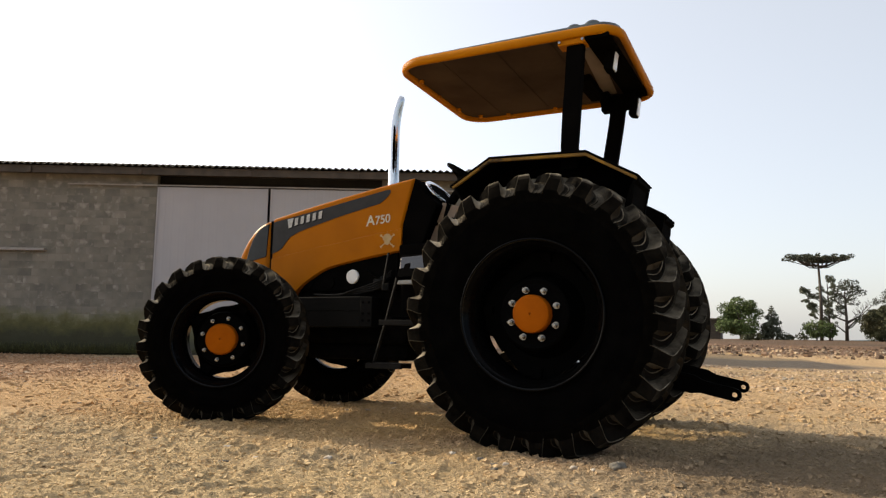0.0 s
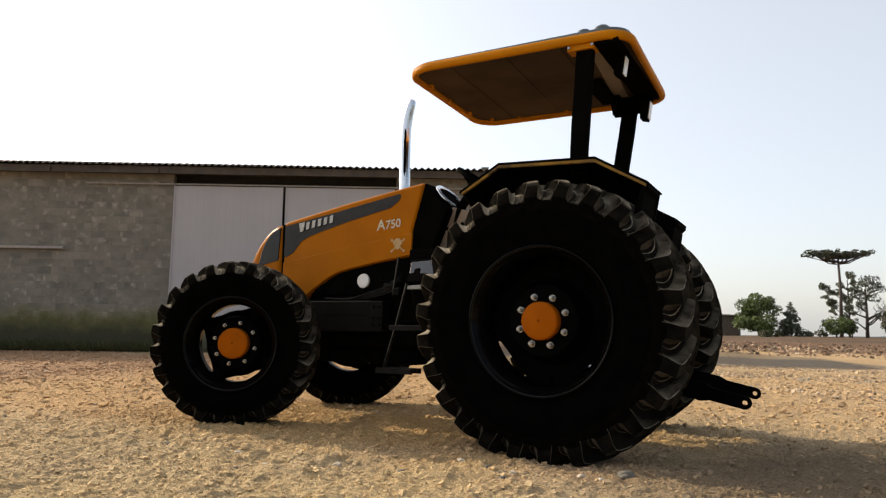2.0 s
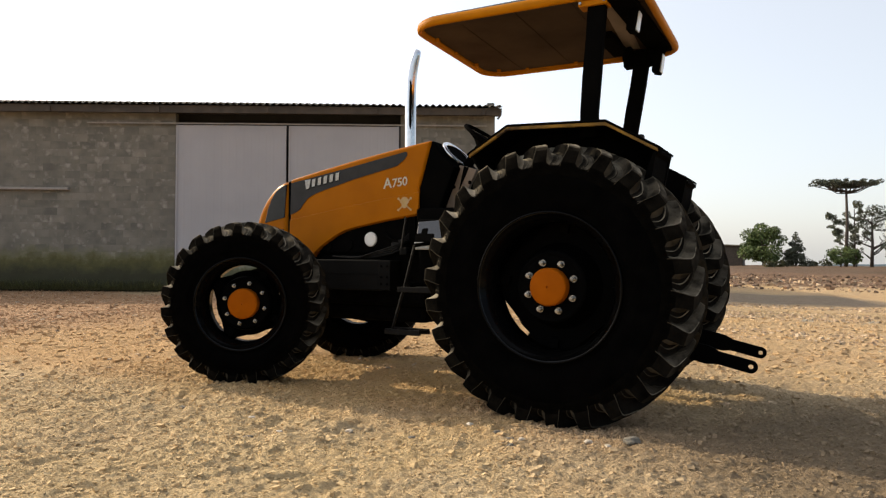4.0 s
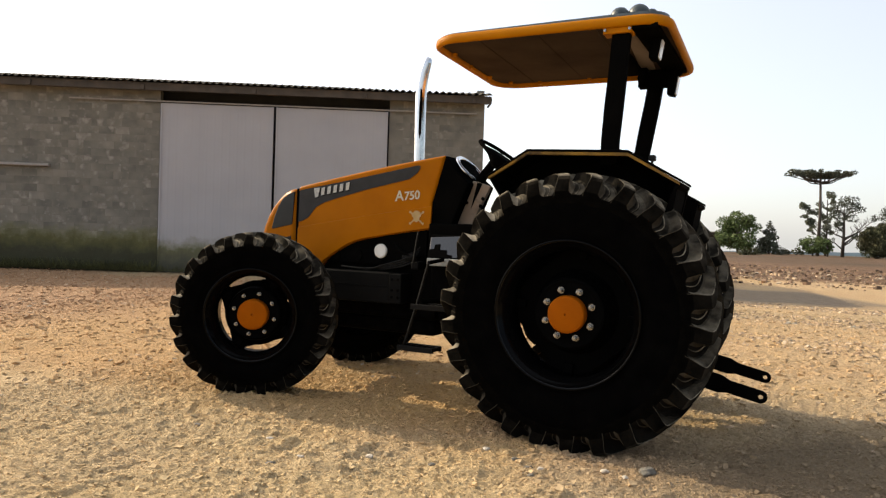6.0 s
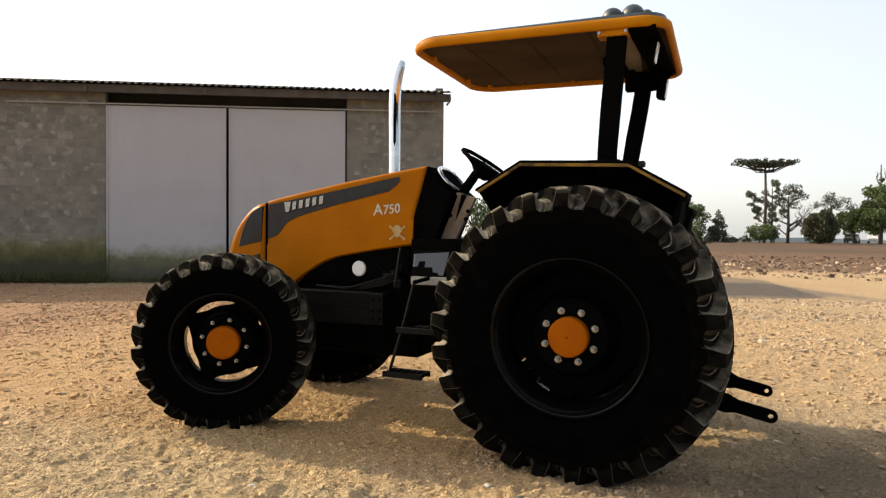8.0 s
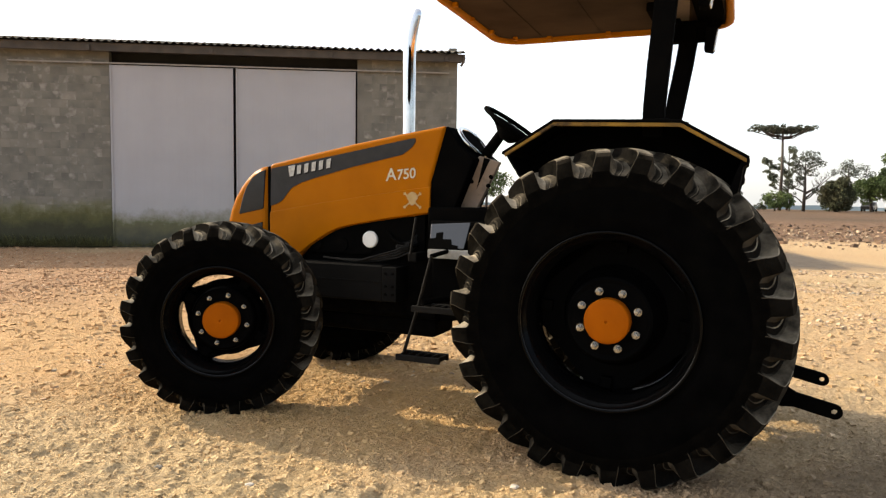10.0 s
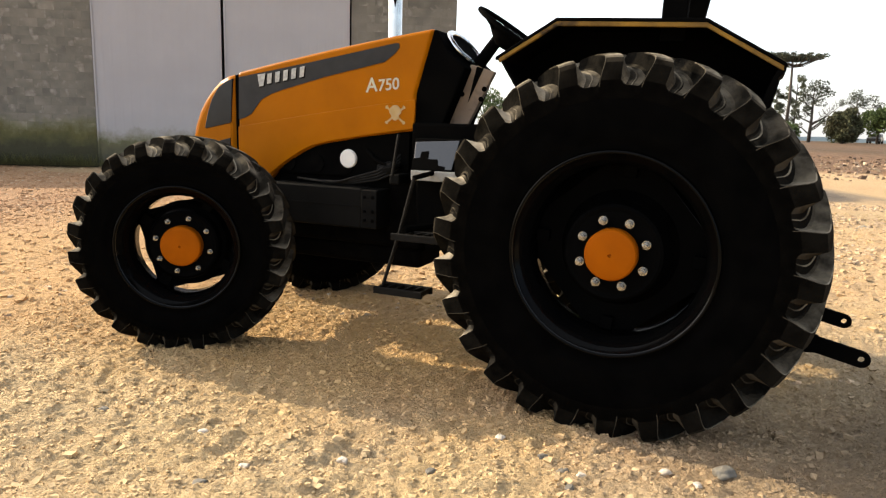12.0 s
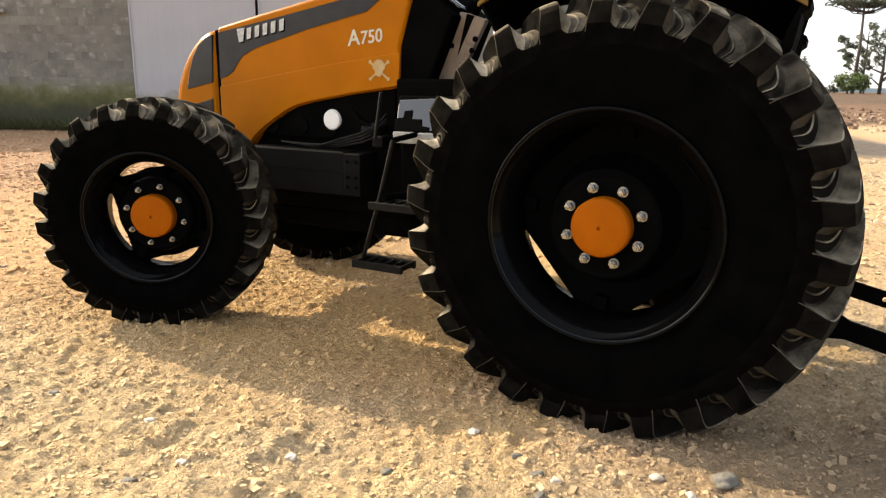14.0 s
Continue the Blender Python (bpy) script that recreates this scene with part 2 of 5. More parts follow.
GRASS = surface("wall_grass", (0.085, 0.086, 0.024), (0.05, 0.05, 0.016), 2, (0.7, 0.9), random_tint=0.35)
LEAF = surface("green_foliage", (0.07, 0.11, 0.028), (0.105, 0.14, 0.038), 0.5, (0.6, 0.8), random_tint=0.45)
LEAF_PINE = surface("dark_pine_needles", (0.06, 0.07, 0.045), (0.085, 0.092, 0.06), 0.5, (0.7, 0.9), random_tint=0.35)
# grey-green paled in the colour to stand for haze at that distance
LEAF_PALE = surface("haze_paled_foliage", (0.105, 0.118, 0.072), (0.145, 0.155, 0.1), 0.5, (0.7, 0.9), random_tint=0.4)
LEAF_DRY = surface("dry_brown_green_foliage", (0.062, 0.056, 0.022), (0.042, 0.05, 0.018), 0.5, (0.7, 0.9), random_tint=0.4)
BARK = surface("grey_brown_bark", (0.09, 0.07, 0.055), (0.06, 0.048, 0.04), 6, (0.8, 0.95), bump=0.01, bump_scale=14)
STONE_PINK = surface("pinkish_broken_stone", (0.52, 0.385, 0.25), (0.33, 0.225, 0.14), 3, (0.85, 0.98), random_tint=0.45, stain=(0.44, 0.38, 0.29), stain_scale=2.5, stain_cut=(0.55, 0.68))
STONE_GREY = surface("grey_field_stone", (0.2, 0.18, 0.145), (0.12, 0.107, 0.087), 30, (0.8, 0.95), bump=0.003, bump_scale=120)
STONE_PALE = surface("pale_broken_stone", (0.6, 0.54, 0.46), (0.45, 0.37, 0.28), 30, (0.8, 0.95), bump=0.003, bump_scale=120)
CLOD = surface("red_brown_clods", (0.3, 0.19, 0.118), (0.1, 0.062, 0.038), 2, (0.85, 0.95), random_tint=0.6)
# the blue of distant haze is mixed into the hills' colour
HILL = surface("haze_tinted_hills", (0.3, 0.36, 0.42), (0.27, 0.33, 0.38), 0.01, (0.9, 1.0), spec=0.0)
CAR_DARK = surface("dark_car_paint", (0.02, 0.02, 0.022), (0.03, 0.03, 0.03), 2, (0.3, 0.4))
CAR_WHITE = surface("white_car_paint", (0.7, 0.7, 0.7), (0.6, 0.6, 0.6), 2, (0.3, 0.4))


def ground_material(name, relief):
    """The yard's dirt; loose lumps of it take the same colours without the fine relief."""
    m = bpy.data.materials.new(name)
    m.use_nodes = True
    t = m.node_tree
    n, link = t.nodes, t.links.new
    p = n["Principled BSDF"]
    co = n.new("ShaderNodeTexCoord")
    xyz = n.new("ShaderNodeSeparateXYZ")
    link(co.outputs["Object"], xyz.inputs[0])

    def noise_at(scale, detail=6, rough=0.6):
        k = n.new("ShaderNodeTexNoise")
        k.inputs["Scale"].default_value, k.inputs["Detail"].default_value, k.inputs["Roughness"].default_value = scale, detail, rough
        link(co.outputs["Object"], k.inputs["Vector"])
        return k.outputs[0]

    def span(v, lo, hi, a=0.0, b=1.0):
        k = n.new("ShaderNodeMapRange")
        k.inputs[1].default_value, k.inputs[2].default_value, k.inputs[3].default_value, k.inputs[4].default_value = lo, hi, a, b
        link(v, k.inputs[0])
        return k.outputs[0]

    def blend(f, a, b):
        k = n.new("ShaderNodeMix")
        k.data_type = "RGBA"
        link(f, k.inputs[0])
        for i, c in ((6, a), (7, b)):
            if isinstance(c, tuple):
                k.inputs[i].default_value = (*c, 1)
            else:
                link(c, k.inputs[i])
        return k.outputs[2]

    def calc(op, a, b):
        k = n.new("ShaderNodeMath")
        k.operation = op
        for i, c in ((0, a), (1, b)):
            if isinstance(c, float):
                k.inputs[i].default_value = c
            else:
                link(c, k.inputs[i])
        return k.outputs[0]

    sand = blend(span(noise_at(1.3), 0.35, 0.65), (0.6, 0.388, 0.162), (0.522, 0.361, 0.179))
    gravel = n.new("ShaderNodeTexVoronoi")
    gravel.inputs["Scale"].default_value = 62
    warped = n.new("ShaderNodeVectorMath")
    link(co.outputs["Object"], warped.inputs[0])
    bent = n.new("ShaderNodeTexNoise")
    bent.inputs["Scale"].default_value = 40
    link(co.outputs["Object"], bent.inputs["Vector"])
    small = n.new("ShaderNodeVectorMath")
    small.operation = "SCALE"
    small.inputs["Scale"].default_value = 0.02
    link(bent.outputs["Color"], small.inputs[0])
    link(small.outputs[0], warped.inputs[1])
    link(warped.outputs[0], gravel.inputs["Vector"])
    coarse = n.new("ShaderNodeTexVoronoi")
    coarse.inputs["Scale"].default_value = 24
    link(warped.outputs[0], coarse.inputs["Vector"])
    grey = blend(span(gravel.outputs["Color"], 0.15, 0.85), (0.357, 0.267, 0.162), (0.609, 0.462, 0.287))
    # sand where wheels have crushed the stones, open gravel elsewhere
    open_gravel = calc("ADD", noise_at(0.8, 8), calc("MULTIPLY", xyz.outputs[0], 0.1))
    near = blend(span(open_gravel, 0.42, 0.56, 0.05, 0.9), sand, grey)
    red = blend(span(noise_at(0.35, 4), 0.5, 0.62, 0.0, 0.4), near, (0.435, 0.261, 0.15))
    barn_side = calc("ADD", xyz.outputs[0], calc("MULTIPLY", noise_at(0.4), 3.0))
    behind = calc("ADD", xyz.outputs[1], calc("MULTIPLY", noise_at(0.7), 2.0))
    red = blend(span(behind, 1.0, 3.6, 0.0, 0.6), red, (0.52, 0.338, 0.172))
    red = blend(span(barn_side, 0.5, -2.6, 0.0, 0.75), red, (0.5, 0.303, 0.147))
    red = blend(calc("MULTIPLY", span(barn_side, -1.5, -3.5), span(noise_at(7.0, 8, 0.8), 0.53, 0.64, 0.0, 0.45)), red, (0.25, 0.155, 0.088))
    red = blend(span(barn_side, -4.2, -7.0, 0.0, 0.7), red, (0.331, 0.189, 0.113))
    red = blend(span(noise_at(3.0, 8, 0.75), 0.53, 0.7, 0.0, 0.35), red, (0.313, 0.214, 0.122))
    red = blend(span(noise_at(26.0, 6, 0.75), 0.545, 0.66, 0.0, 0.8), red, (0.148, 0.0965, 0.0566))
    red = blend(span(noise_at(31.0, 6, 0.75), 0.55, 0.7, 0.0, 0.7), red, (0.661, 0.529, 0.348))
    # orange tint painted in for warm sunlight on the gaps between the wheels
    turned = n.new("ShaderNodeVectorMath")
    turned.operation = "DISTANCE"
    link(co.outputs["Object"], turned.inputs[0])
    turned.inputs[1].default_value = (-1.25, -0.55, 0.0)
    warm_sun_tint = calc("ADD", turned.outputs["Value"], calc("MULTIPLY", noise_at(2.4, 8), 1.2))
    red = blend(span(warm_sun_tint, 1.75, 1.1, 0.0, 0.4), red, (0.5, 0.29, 0.125))
    # gravel tones grow paler towards the front of the yard
    front_yard = calc("ADD", xyz.outputs[1], calc("MULTIPLY", noise_at(1.1, 6), 0.7))
    red = blend(span(front_yard, -0.55, -1.25, 0.0, 0.55), red, blend(span(gravel.outputs["Color"], 0.1, 0.9), (0.47, 0.37, 0.23), (0.72, 0.55, 0.33)))
    # darker tint painted in to deepen the tractor's shadow on this side
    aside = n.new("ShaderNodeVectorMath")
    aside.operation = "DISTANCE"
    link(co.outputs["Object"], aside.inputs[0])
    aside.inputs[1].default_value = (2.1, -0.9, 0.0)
    shade_tint = calc("ADD", aside.outputs["Value"], calc("MULTIPLY", noise_at(1.6), 1.4))
    red = blend(span(shade_tint, 2.7, 1.8, 0.0, 0.75), red, (0.157, 0.113, 0.0728))
    # brown field beyond the yard, a grey lane before it and bare sandy wheel tracks
    edge = calc("ADD", xyz.outputs[1], calc("MULTIPLY", noise_at(0.3), 5.0))
    lane_y = calc("ADD", xyz.outputs[1], calc("MULTIPLY", xyz.outputs[0], 2.0))
    lane = calc("MULTIPLY", span(edge, 13.6, 14.4), span(edge, 19.0, 18.0))
    lane = calc("MULTIPLY", lane, span(lane_y, 19.6, 18.4))
    track = calc("MULTIPLY", span(edge, 9.8, 10.6), span(edge, 12.6, 11.8))
    c = blend(calc("MULTIPLY", track, 0.75), red, (0.452, 0.331, 0.191))
    c = blend(calc("MULTIPLY", lane, 0.8), c, blend(span(noise_at(6.0, 6), 0.42, 0.6), (0.174, 0.139, 0.106), (0.235, 0.187, 0.139)))
    field = blend(span(noise_at(1.6, 10, 0.7), 0.42, 0.6), (0.1, 0.058, 0.034), (0.235, 0.142, 0.084))
    c = blend(span(edge, 24.0, 26.5), c, field)
    far = blend(span(noise_at(0.05, 8), 0.4, 0.6), (0.14, 0.086, 0.053), (0.098, 0.066, 0.041))
    c = blend(span(edge, 46.0, 56.0), c, far)
    c = blend(span(edge, 118.0, 150.0), c, (0.104, 0.113, 0.0435))
    link(c, p.inputs["Base Color"])
    p.inputs["Roughness"].default_value = 0.92
    p.inputs["Specular IOR Level"].default_value = 0.15
    height = calc("ADD", calc("MULTIPLY", noise_at(9, 10, 0.7), 0.026), calc("MULTIPLY", gravel.outputs["Distance"], -0.008))
    height = calc("ADD", height, calc("MULTIPLY", coarse.outputs["Distance"], -0.006))
    height = calc("ADD", height, calc("MULTIPLY", noise_at(60, 6, 0.75), 0.02))
    bu = n.new("ShaderNodeBump")
    bu.inputs["Strength"].default_value, bu.inputs["Distance"].default_value = 1.0, 1.0
    link(height, bu.inputs["Height"])
    if relief:
        link(bu.outputs[0], p.inputs["Normal"])
    return m


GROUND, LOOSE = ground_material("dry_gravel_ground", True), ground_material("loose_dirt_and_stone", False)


# ---- building helpers ----
def mesh_of(name, bm, materials, smooth=False):
    me = bpy.data.meshes.new(name)
    bmesh.ops.recalc_face_normals(bm, faces=bm.faces)
    bm.to_mesh(me)
    bm.free()
    for m in materials if isinstance(materials, (list, tuple)) else [materials]:
        me.materials.append(m)
    if smooth:
        me.shade_smooth()
    return me


def part(name, bm, material, parent, label="", smooth=False, at=None):
    ob = new(name, mesh_of(name, bm, material, smooth) if isinstance(bm, bmesh.types.BMesh) else bm)
    ob.parent = parent
    if at is not None:
        ob.matrix_basis = at
    return tagged(ob, label)


def empty(name, label, category, group="", at=None):
    ob = new(name)
    ob.empty_display_size = 0.2
    if at is not None:
        ob.matrix_basis = at
    return tagged(ob, label, category, group)


def bevelled(bm, width, segments=2, angle=30):
    edges = [e for e in bm.edges if len(e.link_faces) == 2 and e.calc_face_angle(0) > radians(angle)]
    if width and edges:
        bmesh.ops.bevel(bm, geom=edges, offset=width, segments=segments, affect="EDGES", profile=0.5, clamp_overlap=True)
    return bm


def box(x0, x1, y0, y1, z0, z1, bevel=0.006, bm=None, turn=None):
    own = bmesh.new()
    bmesh.ops.create_cube(own, size=1, matrix=Matrix.Translation(((x0 + x1) / 2, (y0 + y1) / 2, (z0 + z1) / 2)) @ Matrix.Diagonal((x1 - x0, y1 - y0, z1 - z0, 1)))
    bevelled(own, bevel)
    if turn is not None:
        own.transform(turn)
    return joined(bm, own)


def joined(bm, own):
    if bm is None:
        return own
    me = bpy.data.meshes.new("temporary")
    own.to_mesh(me)
    own.free()
    bm.from_mesh(me)
    bpy.data.meshes.remove(me)
    return bm


def prism(outline, y0, y1, bevel=0.0, bm=None, segments=2):
    """An outline in x and z, drawn out from y0 to y1."""
    own = bmesh.new()
    a = [own.verts.new((x, y0, z)) for x, z in outline]
    b = [own.verts.new((x, y1, z)) for x, z in outline]
    own.faces.new(a)
    own.faces.new(b[::-1])
    for i in range(len(a)):
        own.faces.new((a[i - 1], b[i - 1], b[i], a[i]))
    bmesh.ops.recalc_face_normals(own, faces=own.faces)
    bevelled(own, bevel, segments)
    return joined(bm, own)


def tube(points, radius, sides=10, bm=None, caps=True):
    """A round bar along points; radius one number or one for each point."""
    own = bmesh.new()
    pts = [Vector(p) for p in points]
    radii = radius if isinstance(radius, (list, tuple)) else [radius] * len(pts)
    rings, side = [], None
    for i, p in enumerate(pts):
        along = (pts[min(i + 1, len(pts) - 1)] - pts[max(i - 1, 0)]).normalized()
        side = along.orthogonal().normalized() if side is None else (side - along * side.dot(along)).normalized()
        up = along.cross(side)
        rings.append([own.verts.new(p + radii[i] * (math.cos(a) * side + math.sin(a) * up)) for a in (2 * math.pi * k / sides for k in range(sides))])
    for r, s in zip(rings, rings[1:]):
        for k in range(sides):
            own.faces.new((r[k - 1], r[k], s[k], s[k - 1]))
    if caps:
        own.faces.new(rings[0][::-1])
        own.faces.new(rings[-1])
    return joined(bm, own)


def lathe(profile, steps=64, bm=None, closed=False):
    """A profile of (radius, y) turned round the y axis."""
    own = bmesh.new()
    rings = []
    for k in range(steps):
        a = 2 * math.pi * k / steps
        rings.append([own.verts.new((-r * math.sin(a), y, r * math.cos(a))) for r, y in profile])
    m = len(profile)
    for k in range(steps):
        for i in range(m if closed else m - 1):
            j = (i + 1) % m
            own.faces.new((rings[k - 1][i], rings[k - 1][j], rings[k][j], rings[k][i]))
    return joined(bm, own)


def disc(radius, y0, y1, at=(0, 0), steps=32, bevel=0.0, bm=None):
    own = prism([(at[0] + radius * math.cos(2 * math.pi * k / steps), at[1] + radius * math.sin(2 * math.pi * k / steps)) for k in range(steps)], y0, y1)
    bevelled(own, bevel, 2, 60)
    return joined(bm, own)


def fast_mesh(name, verts, faces, material):
    """A mesh of triangles from arrays."""
    me = bpy.data.meshes.new(name)
    me.vertices.add(len(verts))
    me.vertices.foreach_set("co", np.ascontiguousarray(verts, np.float32).ravel())
    me.loops.add(faces.size)
    me.loops.foreach_set("vertex_index", np.ascontiguousarray(faces, np.int32).ravel())
    me.polygons.add(len(faces))
    me.polygons.foreach_set("loop_start", np.arange(0, faces.size, faces.shape[1], dtype=np.int32))
    me.update(calc_edges=True)
    me.validate()
    me.shade_flat()
    me.materials.append(material)
    return me


LUMP = np.array([(x, y, z) for x in (-0.7, 0.7) for y in (-0.7, 0.7) for z in (-0.7, 0.7)])
LUMP_FACES = np.array([(0, 1, 3, 2), (4, 6, 7, 5), (0, 4, 5, 1), (2, 3, 7, 6), (1, 5, 7, 3)])  # open below, where they sit in the dirt


def scattered(places, sizes, rng, flat=0.6):
    """Angular lumps: one broken stone for each place."""
    v, f = LUMP, LUMP_FACES
    k = len(places)
    a, b = rng.uniform(0, 2 * np.pi, k), rng.uniform(-0.9, 0.9, k)
    stretch = rng.uniform(0.55, 1.4, (k, 3)) * [1, 1, flat]
    pts = v[None] * rng.uniform(0.55, 1.3, (k, len(v), 3))
    cb, sb = np.cos(b)[:, None], np.sin(b)[:, None]
    pts = np.stack([pts[..., 0] * cb - pts[..., 2] * sb, pts[..., 1], pts[..., 0] * sb + pts[..., 2] * cb], -1)
    pts = pts * stretch[:, None] * sizes[:, None, None]
    c, s = np.cos(a)[:, None], np.sin(a)[:, None]
    pts = np.stack([pts[..., 0] * c - pts[..., 1] * s, pts[..., 0] * s + pts[..., 1] * c, pts[..., 2]], -1) + places[:, None]
    faces = f[None] + (np.arange(k) * len(v))[:, None, None]
    return pts.reshape(-1, 3), faces.reshape(-1, 4)


# ---- ground ----
def ground_height(x, y):
    near = math.exp(-((x + 0.5) ** 2 + (y + 0.5) ** 2) / 160)
    h = 0.03 * noise.noise((x * 0.5, y * 0.5, 3.1))
    fade = max(0.0, min(1.0, (x + 10.0) / 3.0, (6.5 - x) / 2.0, (y + 3.5) / 0.3, (10.0 - y) / 4.0))
    close = max(0.0, min(1.0, (x + 4.2) / 0.6, (2.6 - x) / 0.6, (2.2 - y) / 0.6))
    if fade > 0:
        fine = 0.02 * noise.noise((x * 2.1, y * 2.1, 0.3)) + 0.009 * noise.noise((x * 6, y * 6, 1.7)) + 0.013 * noise.noise((x * 15, y * 15, 5.0))
        fine += (1 - close) * (0.022 * noise.noise((x * 6.5, y * 6.5, 3.3)) + 0.012 * abs(noise.noise((x * 3.1, y * 8.0, 6.2))))
        if close > 0:
            rut = noise.noise((x * 1.5 + y * 0.6, y * 7 - x * 2.5, 9.0))
            fine += close * (0.013 * noise.noise((x * 30, y * 30, 2.0)) + 0.009 * noise.noise((x * 62, y * 62, 7.0)) + 0.045 * max(0.0, rut - 0.1) * (1 if y < -1.3 else 0.3))
            # old tread prints pressed into the sand: slanted bars either side of a wheel's line
            for x_mid, y_mid, heading, reach, wide in ((-1.85, -1.66, 0.16, 1.15, 0.42), (-1.0, -2.35, 0.1, 1.0, 0.3)):
                u, v = (x - x_mid) + heading * (y - y_mid), (y - y_mid) - heading * (x - x_mid)
                print_mask = math.exp(-(u / reach) ** 4 - (v / wide) ** 4)
                if print_mask > 0.02:
                    bar = math.sin(2 * math.pi * (u / 0.19 + 2.4 * abs(v) + 0.5 * noise.noise((x * 2.5, y * 2.5, 8.0))))
                    worn = max(0.0, 0.5 + 1.8 * noise.noise((x * 2.6, y * 4.0, 4.0)))
                    fine += print_mask * min(1.0, worn) * 0.022 * (max(0.0, bar) ** 1.6 - 0.25)
        h += fade * fine
    far = math.hypot(x, y)
    # the yard falls a little towards the barn
    fall = 0.1 * max(0.0, min(1.0, (-6.0 - x) / 7.0))
    return h * near - fall - 0.008 - 0.018 * (1 + math.tanh(2.5 * (x + 0.3))) - max(0.0, far - 122.0) * 0.012


def ground_axis(lo, fine_lo, fine_hi, hi, step, coarse):
    inner = list(np.arange(lo, fine_lo, coarse)) + list(np.arange(fine_lo, fine_hi, step)) + list(np.arange(fine_hi, hi, coarse))
    out, d = [], coarse
    while d < 3000:
        d *= 1.22
        out.append(d)
    return [lo - d for d in out[::-1]] + inner + [hi + d for d in out]


gx, gy = ground_axis(-10.0, -3.8, 2.2, 6.5, 0.0135, 0.05), ground_axis(-3.5, -3.3, 0.9, 10.0, 0.0135, 0.05)
gv = np.array([(x, y, ground_height(x, y)) for y in gy for x in gx])
w = len(gx)
gi = (np.arange(len(gy) - 1)[:, None] * w + np.arange(w - 1)[None]).ravel()
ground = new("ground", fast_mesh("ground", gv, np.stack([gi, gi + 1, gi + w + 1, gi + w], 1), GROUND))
ground.data.shade_smooth()
tagged(ground, "dry sandy gravel yard running out to a brown field", "ground", kind="structure")


# ---- barn ----
WALL = Matrix.Translation((-14.15, 8.68, 0)) @ Matrix.Rotation(radians(29.2), 4, "Z")
DEPTH = 12.0


def barn():
    b = empty("barn", "grey concrete block barn with sheet metal sliding doors", "barn", at=WALL)
    END, FAR, TOP = 8.68, -16.0, 4.76
    part("wall", box(FAR, -0.02, 0.0, 0.19, -0.3, TOP, 0), MORTAR, b, "unpainted grey concrete block front wall")
    part("wall", box(6.1, END, 0.0, 0.19, -0.3, TOP, 0), MORTAR, b, "unpainted grey concrete block front wall")
    part("wall", box(FAR, END, DEPTH - 0.2, DEPTH, -0.3, TOP, 0), MORTAR, b)
    part("wall", box(END - 0.2, END, 0.2, DEPTH - 0.21, -0.3, TOP + 0.4, 0), MORTAR, b)
    part("wall", box(FAR, FAR + 0.2, 0.2, DEPTH - 0.21, -0.3, TOP + 0.4, 0), MORTAR, b)
    part("dark_interior", box(-0.4, 6.5, 0.6, 0.7, 0, TOP + 0.2, 0), DARK, b)
    # eave beam, purlin ends and roof
    part("eave_board", box(FAR, END + 0.15, -0.36, -0.33, 4.70, 4.90, 0.004), FASCIA, b, "weathered eave board")
    part("soffit", box(FAR, END + 0.1, -0.325, 0.19, 4.78, 4.80, 0), FASCIA, b)
    for s in np.arange(-12.0, END, 2.9):
        part("rafter_end", box(s, s + 0.09, -0.42, -0.365, 4.70, 4.84, 0.01), FASCIA, b)
    part("gutter_bracket", tube([(END + 0.1, -0.4, 4.88), (END + 0.13, -0.4, 4.8), (END + 0.11, -0.4, 4.7), (END + 0.04, -0.36, 4.6)], 0.03), FASCIA, b)
    bm = bmesh.new()
    wave, rows = 0.177 / 6, []
    xs = np.arange(FAR - 0.2, END + 0.17, wave)
    ys = [(-0.48, 4.94), (DEPTH / 2, 6.15), (DEPTH + 0.5, 4.94)]
    for y, z in ys:
        rows.append([bm.verts.new((x, y, z + 0.028 * math.cos(2 * math.pi * i / 6))) for i, x in enumerate(xs)])
    under = [bm.verts.new((v.co.x, v.co.y, v.co.z - 0.012)) for v in rows[0]]
    for r, s in zip(rows, rows[1:]):
        for i in range(len(xs) - 1):
            bm.faces.new((r[i], r[i + 1], s[i + 1], s[i]))
    for i in range(len(xs) - 1):
        bm.faces.new((under[i], under[i + 1], rows[0][i + 1], rows[0][i]))
    part("roof", bm, ROOF, b, "corrugated fibre cement roof with a wavy eave", smooth=True)
    for x in (END - 0.1, FAR + 0.1):
        own = bmesh.new()
        a = [own.verts.new((x, *p)) for p in ((0.0, TOP), (DEPTH, TOP), (DEPTH / 2, 5.98))]
        own.faces.new(a)
        part("gable", own, MORTAR, b)
    part("ledge", box(-7.5, -2.86, -0.13, -0.009, 2.63, 2.70, 0.008), RAIL, b, "narrow concrete ledge")
    part("door_track", box(-2.38, 8.46, -0.10, -0.072, 4.45, 4.485, 0.004), RAIL, b, "long sliding door rail")
    # two ribbed sliding leaves
    for s0, s1, y in ((0.01, 2.995, -0.045), (3.065, 6.06, -0.045)):
        own = bmesh.new()
        n_rib = int((s1 - s0) / 0.025)
        line = []
        for i in range(n_rib + 1):
            x = s0 + (s1 - s0) * i / n_rib
            line.append((x, y - (0.0018 if i % 8 < 2 else 0.0)))
        lo = [own.verts.new((x, q, -0.1)) for x, q in line]
        hi = [own.verts.new((x, q, 4.43)) for x, q in line]
        lo_b = [own.verts.new((x, y + 0.03, -0.1)) for x, q in line]
        hi_b = [own.verts.new((x, y + 0.03, 4.43)) for x, q in line]
